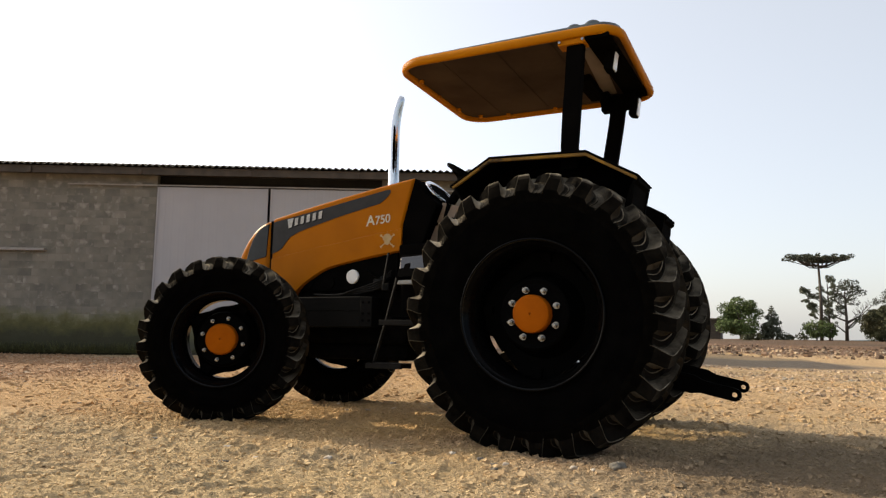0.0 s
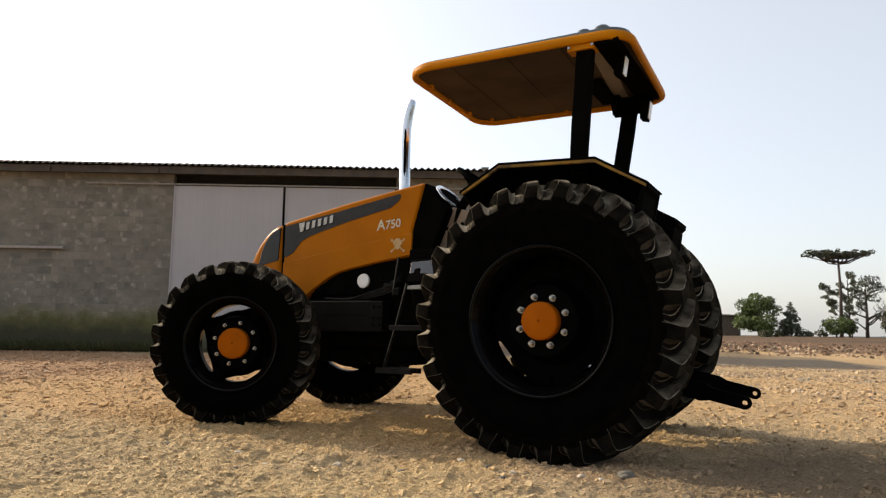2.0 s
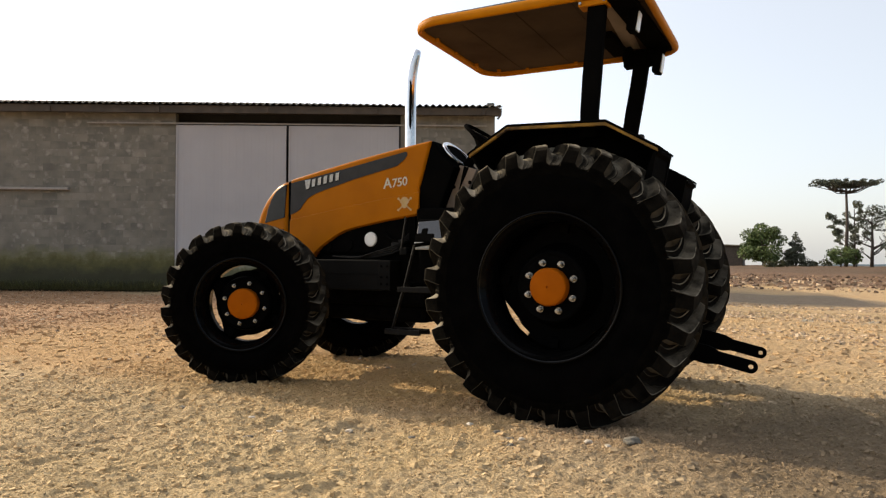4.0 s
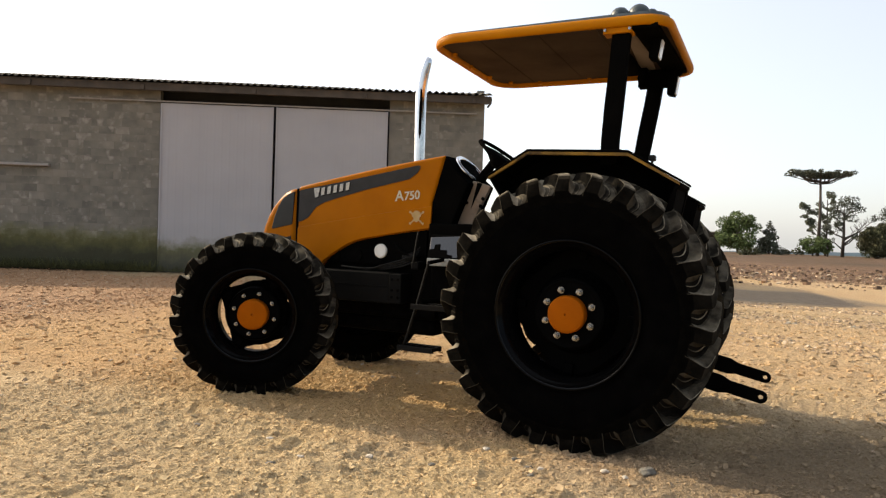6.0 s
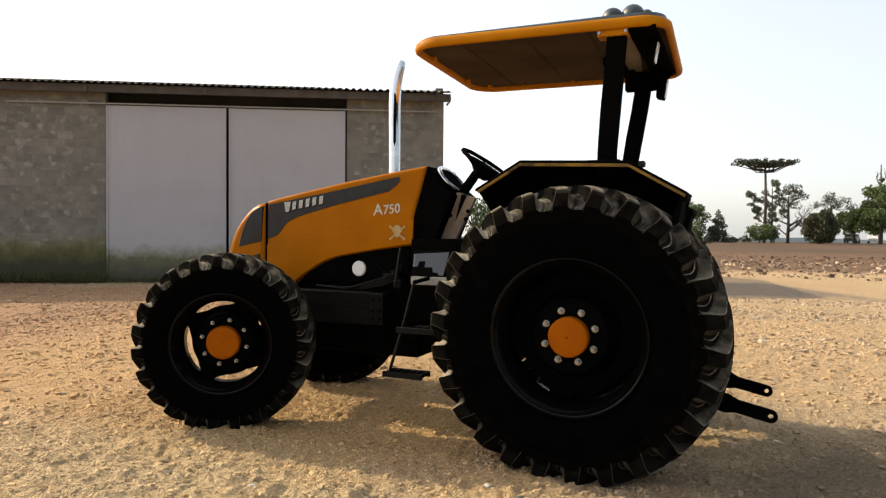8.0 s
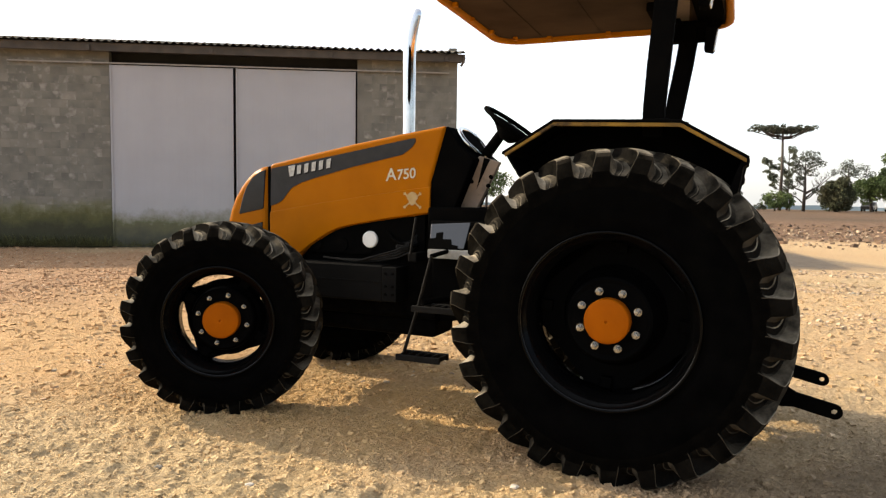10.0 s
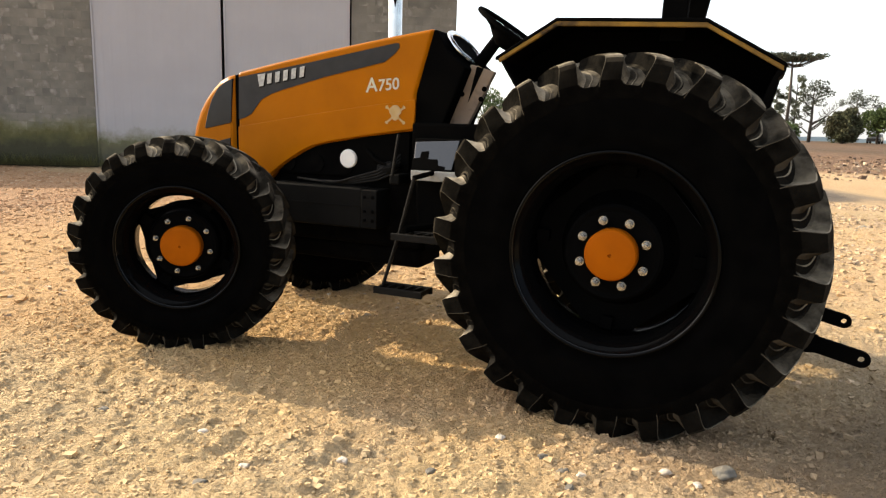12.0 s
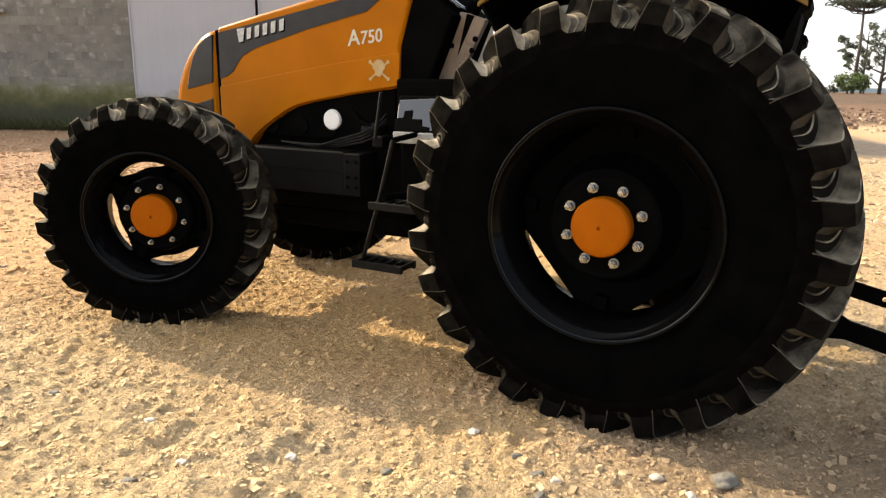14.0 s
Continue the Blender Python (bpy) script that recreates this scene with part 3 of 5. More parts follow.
        for i in range(n_rib):
            own.faces.new((lo[i], lo[i + 1], hi[i + 1], hi[i]))
            own.faces.new((lo_b[i], lo_b[i + 1], hi_b[i + 1], hi_b[i]))
            own.faces.new((hi[i], hi[i + 1], hi_b[i + 1], hi_b[i]))
        own.faces.new((lo[0], hi[0], hi_b[0], lo_b[0]))
        own.faces.new((lo[-1], hi[-1], hi_b[-1], lo_b[-1]))
        leaf = part("sliding_door", own, DOOR, b, "pale grey ribbed sheet metal sliding door")
        part("edge_strip", box(s0, s0 + 0.045, y - 0.022, y - 0.0095, -0.1, 4.43, 0.003), DOOR, leaf)
        part("edge_strip", box(s1 - 0.045, s1, y - 0.022, y - 0.0095, -0.1, 4.43, 0.003), DOOR, leaf)
    return b


BARN = barn()


# ---- tractor ----
TRACTOR = empty("tractor", "orange farm tractor with black wheels and a sun canopy", "tractor")


def tyre(R, W, bead, far_bead, hub_z, lug_h):
    """Sidewalls and the casing under the tread; the foot is pressed flat on the ground."""
    half, base = W / 2, R - lug_h
    q = R / 0.86

    def side(b):
        return [(b, -0.78 * half), (b + 0.02, -0.9 * half), (b + 0.026, -0.87 * half), (b + 0.05, -0.93 * half), (b + 0.3 * (base - b), -0.98 * half), (b + 0.33 * (base - b), -0.97 * half),
                (b + 0.45 * (base - b), -half), (R - 0.2 * q, -0.994 * half), (R - 0.17 * q, -0.96 * half), (R - 0.15 * q, -0.86 * half), (R - 0.12 * q, -0.7 * half), (R - 0.085 * q, -0.4 * half), (R - 0.075 * q, 0.0)]

    bm = lathe(side(bead) + [(r, -y) for r, y in side(far_bead)[-2::-1]], 96)
    for f in bm.faces:
        f.smooth = True
    for v in bm.verts:
        if v.co.z < -0.55 * R:
            v.co.y *= 1 + 0.04 * ((-v.co.z - 0.55 * R) / (0.45 * R))
        v.co.z = max(v.co.z, -hub_z - 0.06)
    return bm


def lug(R, W, count, row):
    """One slanted tread bar with its filleted flanks, the half grooves beside it and its blunt end in the sidewall."""
    half, q, pitch = W / 2, R / 0.86, 2 * math.pi / count
    # across the tyre: crown of the bar (y, depth), floor of the groove (y, depth), half width of the bar, rise
    line = [(0.0, 0.05, 0.0, 0.05, 0.14, 0.0), (0.02, 0.03, 0.02, 0.05, 0.14, 0.5), (0.05, 0.005, 0.05, 0.051, 0.14, 0.96), (0.08, 0.0, 0.08, 0.051, 0.14, 1.0), (0.2, 0.0, 0.2, 0.053, 0.14, 1.0), (0.34, 0.002, 0.33, 0.057, 0.14, 1.0),
            (0.48, 0.004, 0.44, 0.062, 0.145, 1.0), (0.61, 0.008, 0.55, 0.07, 0.15, 1.0), (0.72, 0.013, 0.64, 0.08, 0.158, 1.0), (0.8, 0.018, 0.71, 0.09, 0.165, 1.0), (0.855, 0.024, 0.77, 0.1, 0.175, 1.0), (0.885, 0.033, 0.82, 0.11, 0.185, 1.0),
            (0.915, 0.052, 0.865, 0.12, 0.195, 1.0), (0.942, 0.076, 0.905, 0.129, 0.21, 1.0), (0.964, 0.1, 0.94, 0.137, 0.23, 1.0), (0.98, 0.124, 0.967, 0.145, 0.245, 1.0), (0.99, 0.15, 0.987, 0.155, 0.25, 1.0), (0.998, 0.178, 0.998, 0.178, 0.25, 1.0), (0.998, 0.2, 0.998, 0.2, 0.25, 1.0)]
    fall = (0.0, 0.04, 0.12, 0.26, 0.45, 0.7, 1.0)
    bm, rings, high = bmesh.new(), [], []
    for yt, dt, yb, db, wide, rise in line:
        lean = -0.86 * half / R * min(yt, 0.9) ** 0.85 + (0.03 * (dt - 0.02) / 0.15 if dt > 0.02 else 0.0)
        foot = 0.44 if yt < 0.85 else 0.41
        crown = [(wide * f, 1.0) for f in (0.5, 0.92, 1.0)]
        lead = [(wide + (foot - wide) * 0.62 * f, (1 - f) ** 1.7) for f in fall[1:]]
        trail = [(wide + (foot - wide) * f, (1 - f) ** 2.0) for f in fall[1:]]
        across = [(-v, h) for v, h in (crown + trail)[::-1]] + [(0.0, 1.0)] + crown + lead
        # a slight moulding ridge runs along the middle of every groove
        across = [(-0.5, 0.05), (-0.47, 0.0)] + across + [(0.47, 0.0), (0.5, 0.05)]
        ring = []
        for v, h in across:
            h *= rise
            r, y, t = R - q * (db + (dt - db) * h), half * (yb + (yt - yb) * h), lean + v * pitch
            ring.append(bm.verts.new((-r * math.sin(t), row * y, r * math.cos(t))))
        rings.append(ring)
        high.append([h for v, h in across])
    for k, (a, b) in enumerate(zip(rings, rings[1:])):
        for j in range(len(a) - 1):
            f = bm.faces.new((a[j], a[j + 1], b[j + 1], b[j]))
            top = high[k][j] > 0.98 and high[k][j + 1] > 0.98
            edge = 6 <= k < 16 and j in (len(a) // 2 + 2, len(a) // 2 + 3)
            # trailing flanks take the sunlit tone, leading flanks and floors the shaded one
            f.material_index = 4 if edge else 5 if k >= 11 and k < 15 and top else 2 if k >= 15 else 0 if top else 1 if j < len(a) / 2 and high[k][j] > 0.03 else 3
            f.smooth = True
    bm.normal_update()
    for e in bm.edges:
        e.smooth = not (len(e.link_faces) == 2 and e.calc_face_angle(0) > radians(38))
    return bm


def wheel_plate(radius, chord, first, y0, y1, bm=None, steps=96):
    """A plate with four straight cuts that leave slits along the rim."""
    outline = []
    for k in range(steps):
        a = 2 * math.pi * k / steps
        r = radius
        for q in range(4):
            c = math.cos(a - radians(first + 90 * q))
            if c > 0.3:
                r = min(r, chord / c)
        outline.append((r * math.cos(a), r * math.sin(a)))
    return prism(outline, y0, y1, 0.0, bm)


def wheel(name, at, R, W, bead, hub_z, count, lug_h, plate_y, face_y, cap_y, cap_r, bolt_r, bolt_size, chord, first, ring_r, far_bead, turn, bolt_turn, label):
    inner = bead - 0.035
    hub = wheel_plate(inner, chord, first, plate_y, plate_y + 0.014)
    lathe([(0.0, plate_y - 0.001), (ring_r + 0.05, plate_y - 0.001), (ring_r + 0.03, plate_y - 0.03), (ring_r + 0.012, (plate_y + face_y) / 2), (ring_r, face_y + 0.004), (ring_r - 0.012, face_y - 0.006), (ring_r - 0.03, face_y), (0.0, face_y)], 64, hub)
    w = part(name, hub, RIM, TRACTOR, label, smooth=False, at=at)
    for k in range(4):
        a = radians(first + 45 + 90 * k)
        part("rim_lug", box(inner - 0.07, inner - 0.012, -0.028, 0.028, -0.02, 0.02, 0.004, None, Matrix.Translation((0, plate_y - 0.012, 0)) @ Matrix.Rotation(-a, 4, "Y") @ Matrix.Rotation(math.pi / 2, 4, "X")), RIM, w)
    half = 0.465 * W
    rim = [(bead + 0.012, -half - 0.005), (bead + 0.014, -half + 0.008), (bead - 0.012, -half + 0.014), (bead - 0.013, -half + 0.03), (bead - 0.022, -half + 0.034), (bead - 0.022, -half + 0.056), (bead - 0.033, -half + 0.062), (bead - 0.034, -0.02), (bead - 0.034, plate_y + 0.016), (far_bead - 0.03, plate_y + 0.13), (far_bead + 0.012, half)]
    closed = rim + [(r - 0.012, y) for r, y in rim[::-1]]
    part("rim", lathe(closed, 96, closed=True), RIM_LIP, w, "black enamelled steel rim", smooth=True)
    # rolled edges of the lip, polished by wear
    for r0, y0, wide in ((bead + 0.002, -half + 0.006, 0.007), (bead - 0.015, -half + 0.024, 0.0055), (bead - 0.027, -half + 0.047, 0.0055)):
        edge = [(r0 + 0.4 * wide, y0 - 0.2 * wide), (r0 - 0.3 * wide, y0 + 0.3 * wide), (r0 - wide, y0 + wide), (r0 - wide, y0 + 2 * wide), (r0 + 0.4 * wide, y0 + 2 * wide)]
        part("rim_edge", lathe(edge, 96, closed=True), RIM_EDGE, w, smooth=True)
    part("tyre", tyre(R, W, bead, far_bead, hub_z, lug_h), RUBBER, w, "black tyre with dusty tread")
    for row in (-1, 1):
        bar = mesh_of("lug", lug(R, W, count, row), [TREAD, LIT_FLANK, LUG_END, SHADED_GROOVE, LUG_EDGE, SHOULDER])
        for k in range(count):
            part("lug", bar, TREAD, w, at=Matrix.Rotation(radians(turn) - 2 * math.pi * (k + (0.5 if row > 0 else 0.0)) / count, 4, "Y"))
    cap = lathe([(cap_r, face_y + 0.002), (cap_r, cap_y + 0.012), (cap_r - 0.006, cap_y + 0.003), (cap_r - 0.02, cap_y), (0.02, cap_y - 0.004), (0.008, cap_y - 0.004), (0.005, cap_y + 0.005), (0.0, cap_y + 0.005)], 64)
    part("hub_cap", cap, HUB_ORANGE, w, "orange painted hub cap")
    for k in range(8):
        a = 2 * math.pi * (k + bolt_turn) / 8
        at_xz = (bolt_r * math.cos(a), bolt_r * math.sin(a))
        b = disc(bolt_size * 1.25, face_y - bolt_size * 0.5, face_y + 0.002, at_xz, 16)
        disc(bolt_size, face_y - bolt_size * 2.3, face_y - bolt_size * 0.5, at_xz, 6, 0.002, b)
        disc(bolt_size * 0.62, face_y - bolt_size * 2.9, face_y - bolt_size * 2.3, at_xz, 12, 0.0015, b)
        part("wheel_bolt", b, BOLT, w, "bright plated wheel bolt")
    return w


def other_side(w, at):
    """The wheel of the other side: turned round, its tyre pattern still running forwards."""
    c = copy_thing(w, at)
    for o in c.children:
        if o.name.startswith(("tyre", "lug")):
            o.matrix_basis = Matrix.Rotation(math.pi, 4, "Z") @ o.matrix_basis
    return c


REAR_Y, REAR_Z, FRONT_Z, STEER = 0.68, 0.724, 0.547, 27
rear = wheel("rear_wheel", pose(0, -REAR_Y, REAR_Z), 0.82, 0.445, 0.415, REAR_Z, 26, 0.045, 0.03, -0.125, -0.192, 0.108, 0.143, 0.0155, 0.33, 40, 0.205, 0.505, -0.6, 0.43, "black wheel with plated bolts")
other_side(rear, pose(-0.056, 0.82, REAR_Z, 0, 0, 180))
axis = Vector((math.sin(radians(STEER)), -math.cos(radians(STEER)), 0))
centre = Vector((-2.25, -0.927, FRONT_Z)) - axis * 0.12
pin = centre - axis * 0.2
front = wheel("front_wheel", Matrix.Translation(centre) @ Matrix.Rotation(radians(STEER), 4, "Z"), 0.585, 0.365, 0.318, FRONT_Z, 23, 0.038, 0.03, -0.06, -0.12, 0.108, 0.147, 0.011, 0.225, 15, 0.185, 0.42, 0.0, 0.7, "black wheel steered to one side")
pin_r = Vector((pin.x + 0.1, -pin.y - 0.14, FRONT_Z))
other_side(front, Matrix.Translation(pin_r - axis * 0.2) @ Matrix.Rotation(radians(STEER + 180), 4, "Z"))


def hood():
    top = [(-2.408, 1.502), (-2.1, 1.563), (-1.75, 1.627), (-1.4, 1.684), (-1.105, 1.727)]
    low = [(-1.205, 1.385), (-1.21, 1.19), (-1.5, 1.15), (-1.764, 1.104), (-1.86, 1.08), (-1.93, 1.05), (-2.0, 1.01), (-2.07, 0.965), (-2.154, 0.905), (-2.2, 0.85), (-2.408, 0.85)]
    h = part("hood", prism(top + low, -0.25, 0.25, 0.022, segments=4), ORANGE, TRACTOR, "orange sheet metal engine hood")
    crease = [(-2.404, 1.178), (-1.95, 1.252), (-1.573, 1.308), (-1.202, 1.358), (-1.208, 1.2), (-1.5, 1.158), (-1.76, 1.112), (-1.86, 1.088), (-1.935, 1.056), (-2.005, 1.016), (-2.08, 0.97), (-2.16, 0.912), (-2.205, 0.86), (-2.404, 0.86)]
    for y0, y1 in ((-0.2555, -0.2445), (0.2445, 0.2555)):
        part("side_panel", prism(crease, y0, y1, 0.004), ORANGE, h)
    band = [(-2.392, 1.472), (-1.856, 1.560), (-1.33, 1.653), (-1.308, 1.652), (-1.306, 1.63), (-1.33, 1.60), (-1.394, 1.555), (-1.761, 1.479), (-2.06, 1.404), (-2.15, 1.378), (-2.225, 1.344), (-2.262, 1.305), (-2.301, 1.259), (-2.345, 1.236), (-2.398, 1.22)]
    part("decal_band", prism(band, -0.2545, -0.249, 0.0), GREY_DECAL, h, "dark grey decal band")
    # maker's mark as six plain slanted blocks
    for i in range(6):
        x0 = -2.238 + 0.0575 * i
        lift, tall = 0.165 * (x0 + 2.238), 0.07 if i == 0 else 0.058
        z0 = 1.417 + lift + (0.0 if i == 0 else 0.006)
        shape = [(x0, z0), (x0 + 0.03, z0 + 0.006), (x0 + (0.046 if i == 0 else 0.036), z0 + tall + 0.007), (x0 - (0.012 if i == 0 else -0.004), z0 + tall)]
        part("mark_shadow", prism([(x + 0.005, z - 0.006) for x, z in shape], -0.2562, -0.2547), BLACK, h)
        part("mark_block", prism(shape, -0.2585, -0.2567, 0.0006), MARK, h, "plain silver mark block")
    for body, size, x in (("A", 0.108, -1.51), ("750", 0.088, -1.434)):
        curve = bpy.data.curves.new("model_number", "FONT")
        curve.body, curve.size, curve.extrude, curve.offset, curve.shear = body, size, 0.0012, 0.0012 * size / 0.1, 0.1
        text = new("temporary", curve)
        me = bpy.data.meshes.new_from_object(text)
        bpy.data.objects.remove(text)
        me.materials.append(CREAM)
        part("model_number", me, CREAM, h, "white model number " + body, at=Matrix.Translation((x, -0.2525, 1.392 + 0.1 * (x + 1.51))) @ Matrix.Rotation(radians(-5.6), 4, "Y") @ Matrix.Rotation(math.pi / 2, 4, "X"))
    # silver sticker: a rounded shape over two crossed bars
    sticker = bmesh.new()
    for turn in (-38, 38):
        own = prism([(-0.082, -0.013), (-0.07, -0.006), (0.07, -0.006), (0.082, -0.013), (0.09, 0.0), (0.082, 0.013), (0.07, 0.006), (-0.07, 0.006), (-0.082, 0.013), (-0.09, 0.0)], -0.2585, -0.2572)
        own.transform(Matrix.Rotation(radians(turn), 4, "Y") @ Matrix.Diagonal((0.85, 1, 0.85, 1)))
        own.transform(Matrix.Translation((-1.322, 0, 1.272)))
        joined(sticker, own)
    prism([(-1.322 + 0.037 * math.cos(a) * (1 if math.sin(a) > -0.2 else 0.7), 1.283 + 0.042 * math.sin(a)) for a in np.linspace(0, 2 * math.pi, 24, endpoint=False)], -0.2602, -0.2587, 0, sticker)
    part("sticker", sticker, SILVER, h, "silver crossed-bars sticker")
    nose = [(-2.428, 1.498), (-2.5, 1.484), (-2.56, 1.458), (-2.62, 1.41), (-2.68, 1.345), (-2.73, 1.27), (-2.77, 1.18), (-2.79, 1.10), (-2.80, 1.0), (-2.79, 0.85), (-2.428, 0.85)]
    n = part("nose", prism(nose, -0.243, 0.243, 0.05, segments=4), ORANGE, TRACTOR, "orange rounded nose cowl")
    for y0, y1 in ((-0.2475, -0.23), (0.23, 0.2475)):
        part("lamp_cover", prism([(-2.45, 1.464), (-2.50, 1.447), (-2.56, 1.41), (-2.61, 1.345), (-2.645, 1.265), (-2.674, 1.165), (-2.666, 1.158), (-2.475, 1.197), (-2.466, 1.204)], y0, y1, 0.003), LAMP_DARK, n, "smoked dark lamp cover")
        part("grille_slot", prism([(-2.61, 1.075), (-2.475, 1.108), (-2.475, 0.92), (-2.62, 0.92)], y0, y1, 0.003), LAMP_DARK, n)
    for y0, y1 in ((-0.238, -0.226), (0.226, 0.238)):
        part("hood_seam", prism([(-2.432, 0.9), (-2.404, 0.9), (-2.404, 1.49), (-2.432, 1.485)], y0, y1), BLACK, n)
    part("hood_core", box(-2.5, -1.25, -0.225, 0.225, 0.92, 1.46, 0.0), BLACK, TRACTOR)
    return h


hood()


def dashboard():
    d = part("dash_cowl", prism([(-1.112, 1.724), (-1.095, 1.718), (-1.025, 1.61), (-0.925, 1.525), (-1.065, 1.19), (-1.215, 1.19), (-1.212, 1.385)], -0.235, 0.235, 0.012), BLACK, TRACTOR, "black dashboard cowl")
    tilt = Matrix.Translation((-1.04, 0, 1.63)) @ Matrix.Rotation(radians(49), 4, "Y")
    ring = bmesh.new()
    steps = 48
    loops = []
    for k in range(steps):
        a = 2 * math.pi * k / steps
        c = Vector((0.11 * math.cos(a), 0.15 * math.sin(a), 0.02))
        out = Vector((math.cos(a), math.sin(a), 0))
        loops.append([ring.verts.new(c + out * (0.018 * math.cos(b)) + Vector((0, 0, 0.016 * math.sin(b)))) for b in (2 * math.pi * j / 8 for j in range(8))])
    for k in range(steps):
        for j in range(8):
            ring.faces.new((loops[k - 1][j - 1], loops[k - 1][j], loops[k][j], loops[k][j - 1]))
    ring.transform(tilt)
    part("bezel", ring, CHROME, d, "silver instrument bezel", smooth=True)
    face = bmesh.new()
    bmesh.ops.create_cone(face, cap_ends=True, segments=40, radius1=1, radius2=1, depth=0.05, matrix=tilt @ Matrix.Diagonal((0.11, 0.15, 1, 1)))
    part("instrument_face", face, BLACK, d)
    s = part("column_shroud", prism([(-0.934, 1.55), (-0.796, 1.51), (-0.957, 1.195), (-1.098, 1.206)], -0.14, -0.10, 0.006), BROWN, TRACTOR, "dusty brown steering column shroud")
    part("slot", prism([(-0.897, 1.538), (-0.858, 1.527), (-0.942, 1.349)], -0.1435, -0.138), BLACK, s)
    for x, z in ((-0.851, 1.421), (-0.868, 1.368), (-0.977, 1.393)):
        part("hole", disc(0.014, -0.1435, -0.138, (x, z), 12), BLACK, s)
    # steering wheel
    lean = Matrix.Translation((-0.763, 0, 1.736)) @ Matrix.Rotation(radians(35), 4, "Y")
    w = tube([(0.2 * math.cos(a), 0.2 * math.sin(a), 0) for a in np.linspace(0, 2 * math.pi, 41)], 0.014, 8, caps=False)
    for q in range(3):
        a = 2 * math.pi * q / 3
        tube([(0.03 * math.cos(a), 0.03 * math.sin(a), -0.05), (0.12 * math.cos(a), 0.12 * math.sin(a), -0.03), (0.2 * math.cos(a), 0.2 * math.sin(a), 0)], 0.012, 6, w)
    bmesh.ops.create_cone(w, cap_ends=True, segments=20, radius1=0.04, radius2=0.15, depth=0.09, matrix=Matrix.Translation((0, 0, -0.055)))
    w.transform(lean)
    sw = part("steering_wheel", w, BLACK, TRACTOR, "black three-spoke steering wheel", smooth=True)
    part("steering_column", tube([(-0.82, 0, 1.715), (-0.94, 0, 1.56)], [0.032, 0.036], 12), BLACK, sw)
    return d


dashboard()


def exhaust():
    x = -1.712
    pts = [(x, 0.46, 1.2), (x, 0.46, 1.22), (x, 0.46, 2.30), (x + 0.004, 0.46, 2.37), (x + 0.013, 0.46, 2.44), (x + 0.029, 0.46, 2.52), (x + 0.052, 0.46, 2.59), (x + 0.064, 0.46, 2.618), (x + 0.07, 0.46, 2.632)]
    e = part("exhaust_pipe", tube(pts, [0.046, 0.046, 0.046, 0.046, 0.045, 0.043, 0.038, 0.031, 0.018], 24), CHROME, TRACTOR, "tall chrome exhaust stack with a curved tip", smooth=True)
    slot = prism([(-0.011, 2.0), (0.0, 1.95), (0.011, 2.0), (0.013, 2.32), (0.004, 2.40), (-0.006, 2.36), (-0.011, 2.2)], -0.0475, -0.043)
    slot.transform(Matrix.Translation((x, 0.46, 0)) @ Matrix.Rotation(radians(28), 4, "Z"))
    part("shield_slot", slot, BLACK, e, "dark slot in the shield")


exhaust()


def fender(side, dx=0.0, dz=0.0):
    """Bent top plate with a yellow edge, an inner wall and a closed back."""
    def shape(pts):
        return [(x + dx, z + dz) for x, z in pts]
    top = [(-0.585, 1.532), (-0.318, 1.69), (0.285, 1.670), (0.583, 1.499)]
    plate = top + [(x, z - 0.014) for x, z in top[::-1]]
    f = part("fender", prism(shape(plate), side * 0.725, side * 0.33, 0.003), BLACK, TRACTOR, "black angular fender with a yellow edge")
    edge = [(-0.57, 1.526), (-0.316, 1.676), (0.283, 1.655), (0.572, 1.489)]
    part("edge_strip", prism(shape(edge + [(x, z - 0.019) for x, z in edge[::-1]]), side * 0.722, side * 0.70, 0.003), FENDER_EDGE, f, "worn yellow painted fender edge")
    wall = [(-0.577, 1.52), (-0.318, 1.678), (0.285, 1.657), (0.575, 1.488), (0.54, 1.31), (0.4, 1.05), (0.2, 0.95), (-0.3, 0.95), (-0.45, 1.1), (-0.47, 1.36)]
    part("fender_wall", prism(shape(wall), side * 0.375, side * 0.34, 0.004), BLACK, f)
    part("rear_skirt", prism(shape([(0.555, 1.485), (0.582, 1.485), (0.58, 1.465), (0.558, 1.45), (0.552, 1.40), (0.525, 1.26), (0.48, 1.26), (0.52, 1.40)]), side * 0.715, side * 0.376, 0.003), BLACK, f)
    part("front_skirt", prism(shape([(-0.565, 1.515), (-0.55, 1.515), (-0.475, 1.40), (-0.46, 1.25), (-0.475, 1.25), (-0.49, 1.40)]), side * 0.715, side * 0.376, 0.003), BLACK, f)
    if side > 0:
        lamp = part("marker_lamp", box(0.168, 0.216, 0.52, 0.58, 1.745, 1.79, 0.012), GREY_DECAL, f, "small grey marker lamp")
        part("lamp_stalk", box(0.182, 0.198, 0.54, 0.56, 1.63, 1.75, 0.003), BLACK, lamp)
    return f


fender(-1)
fender(1, -0.03, -0.06)


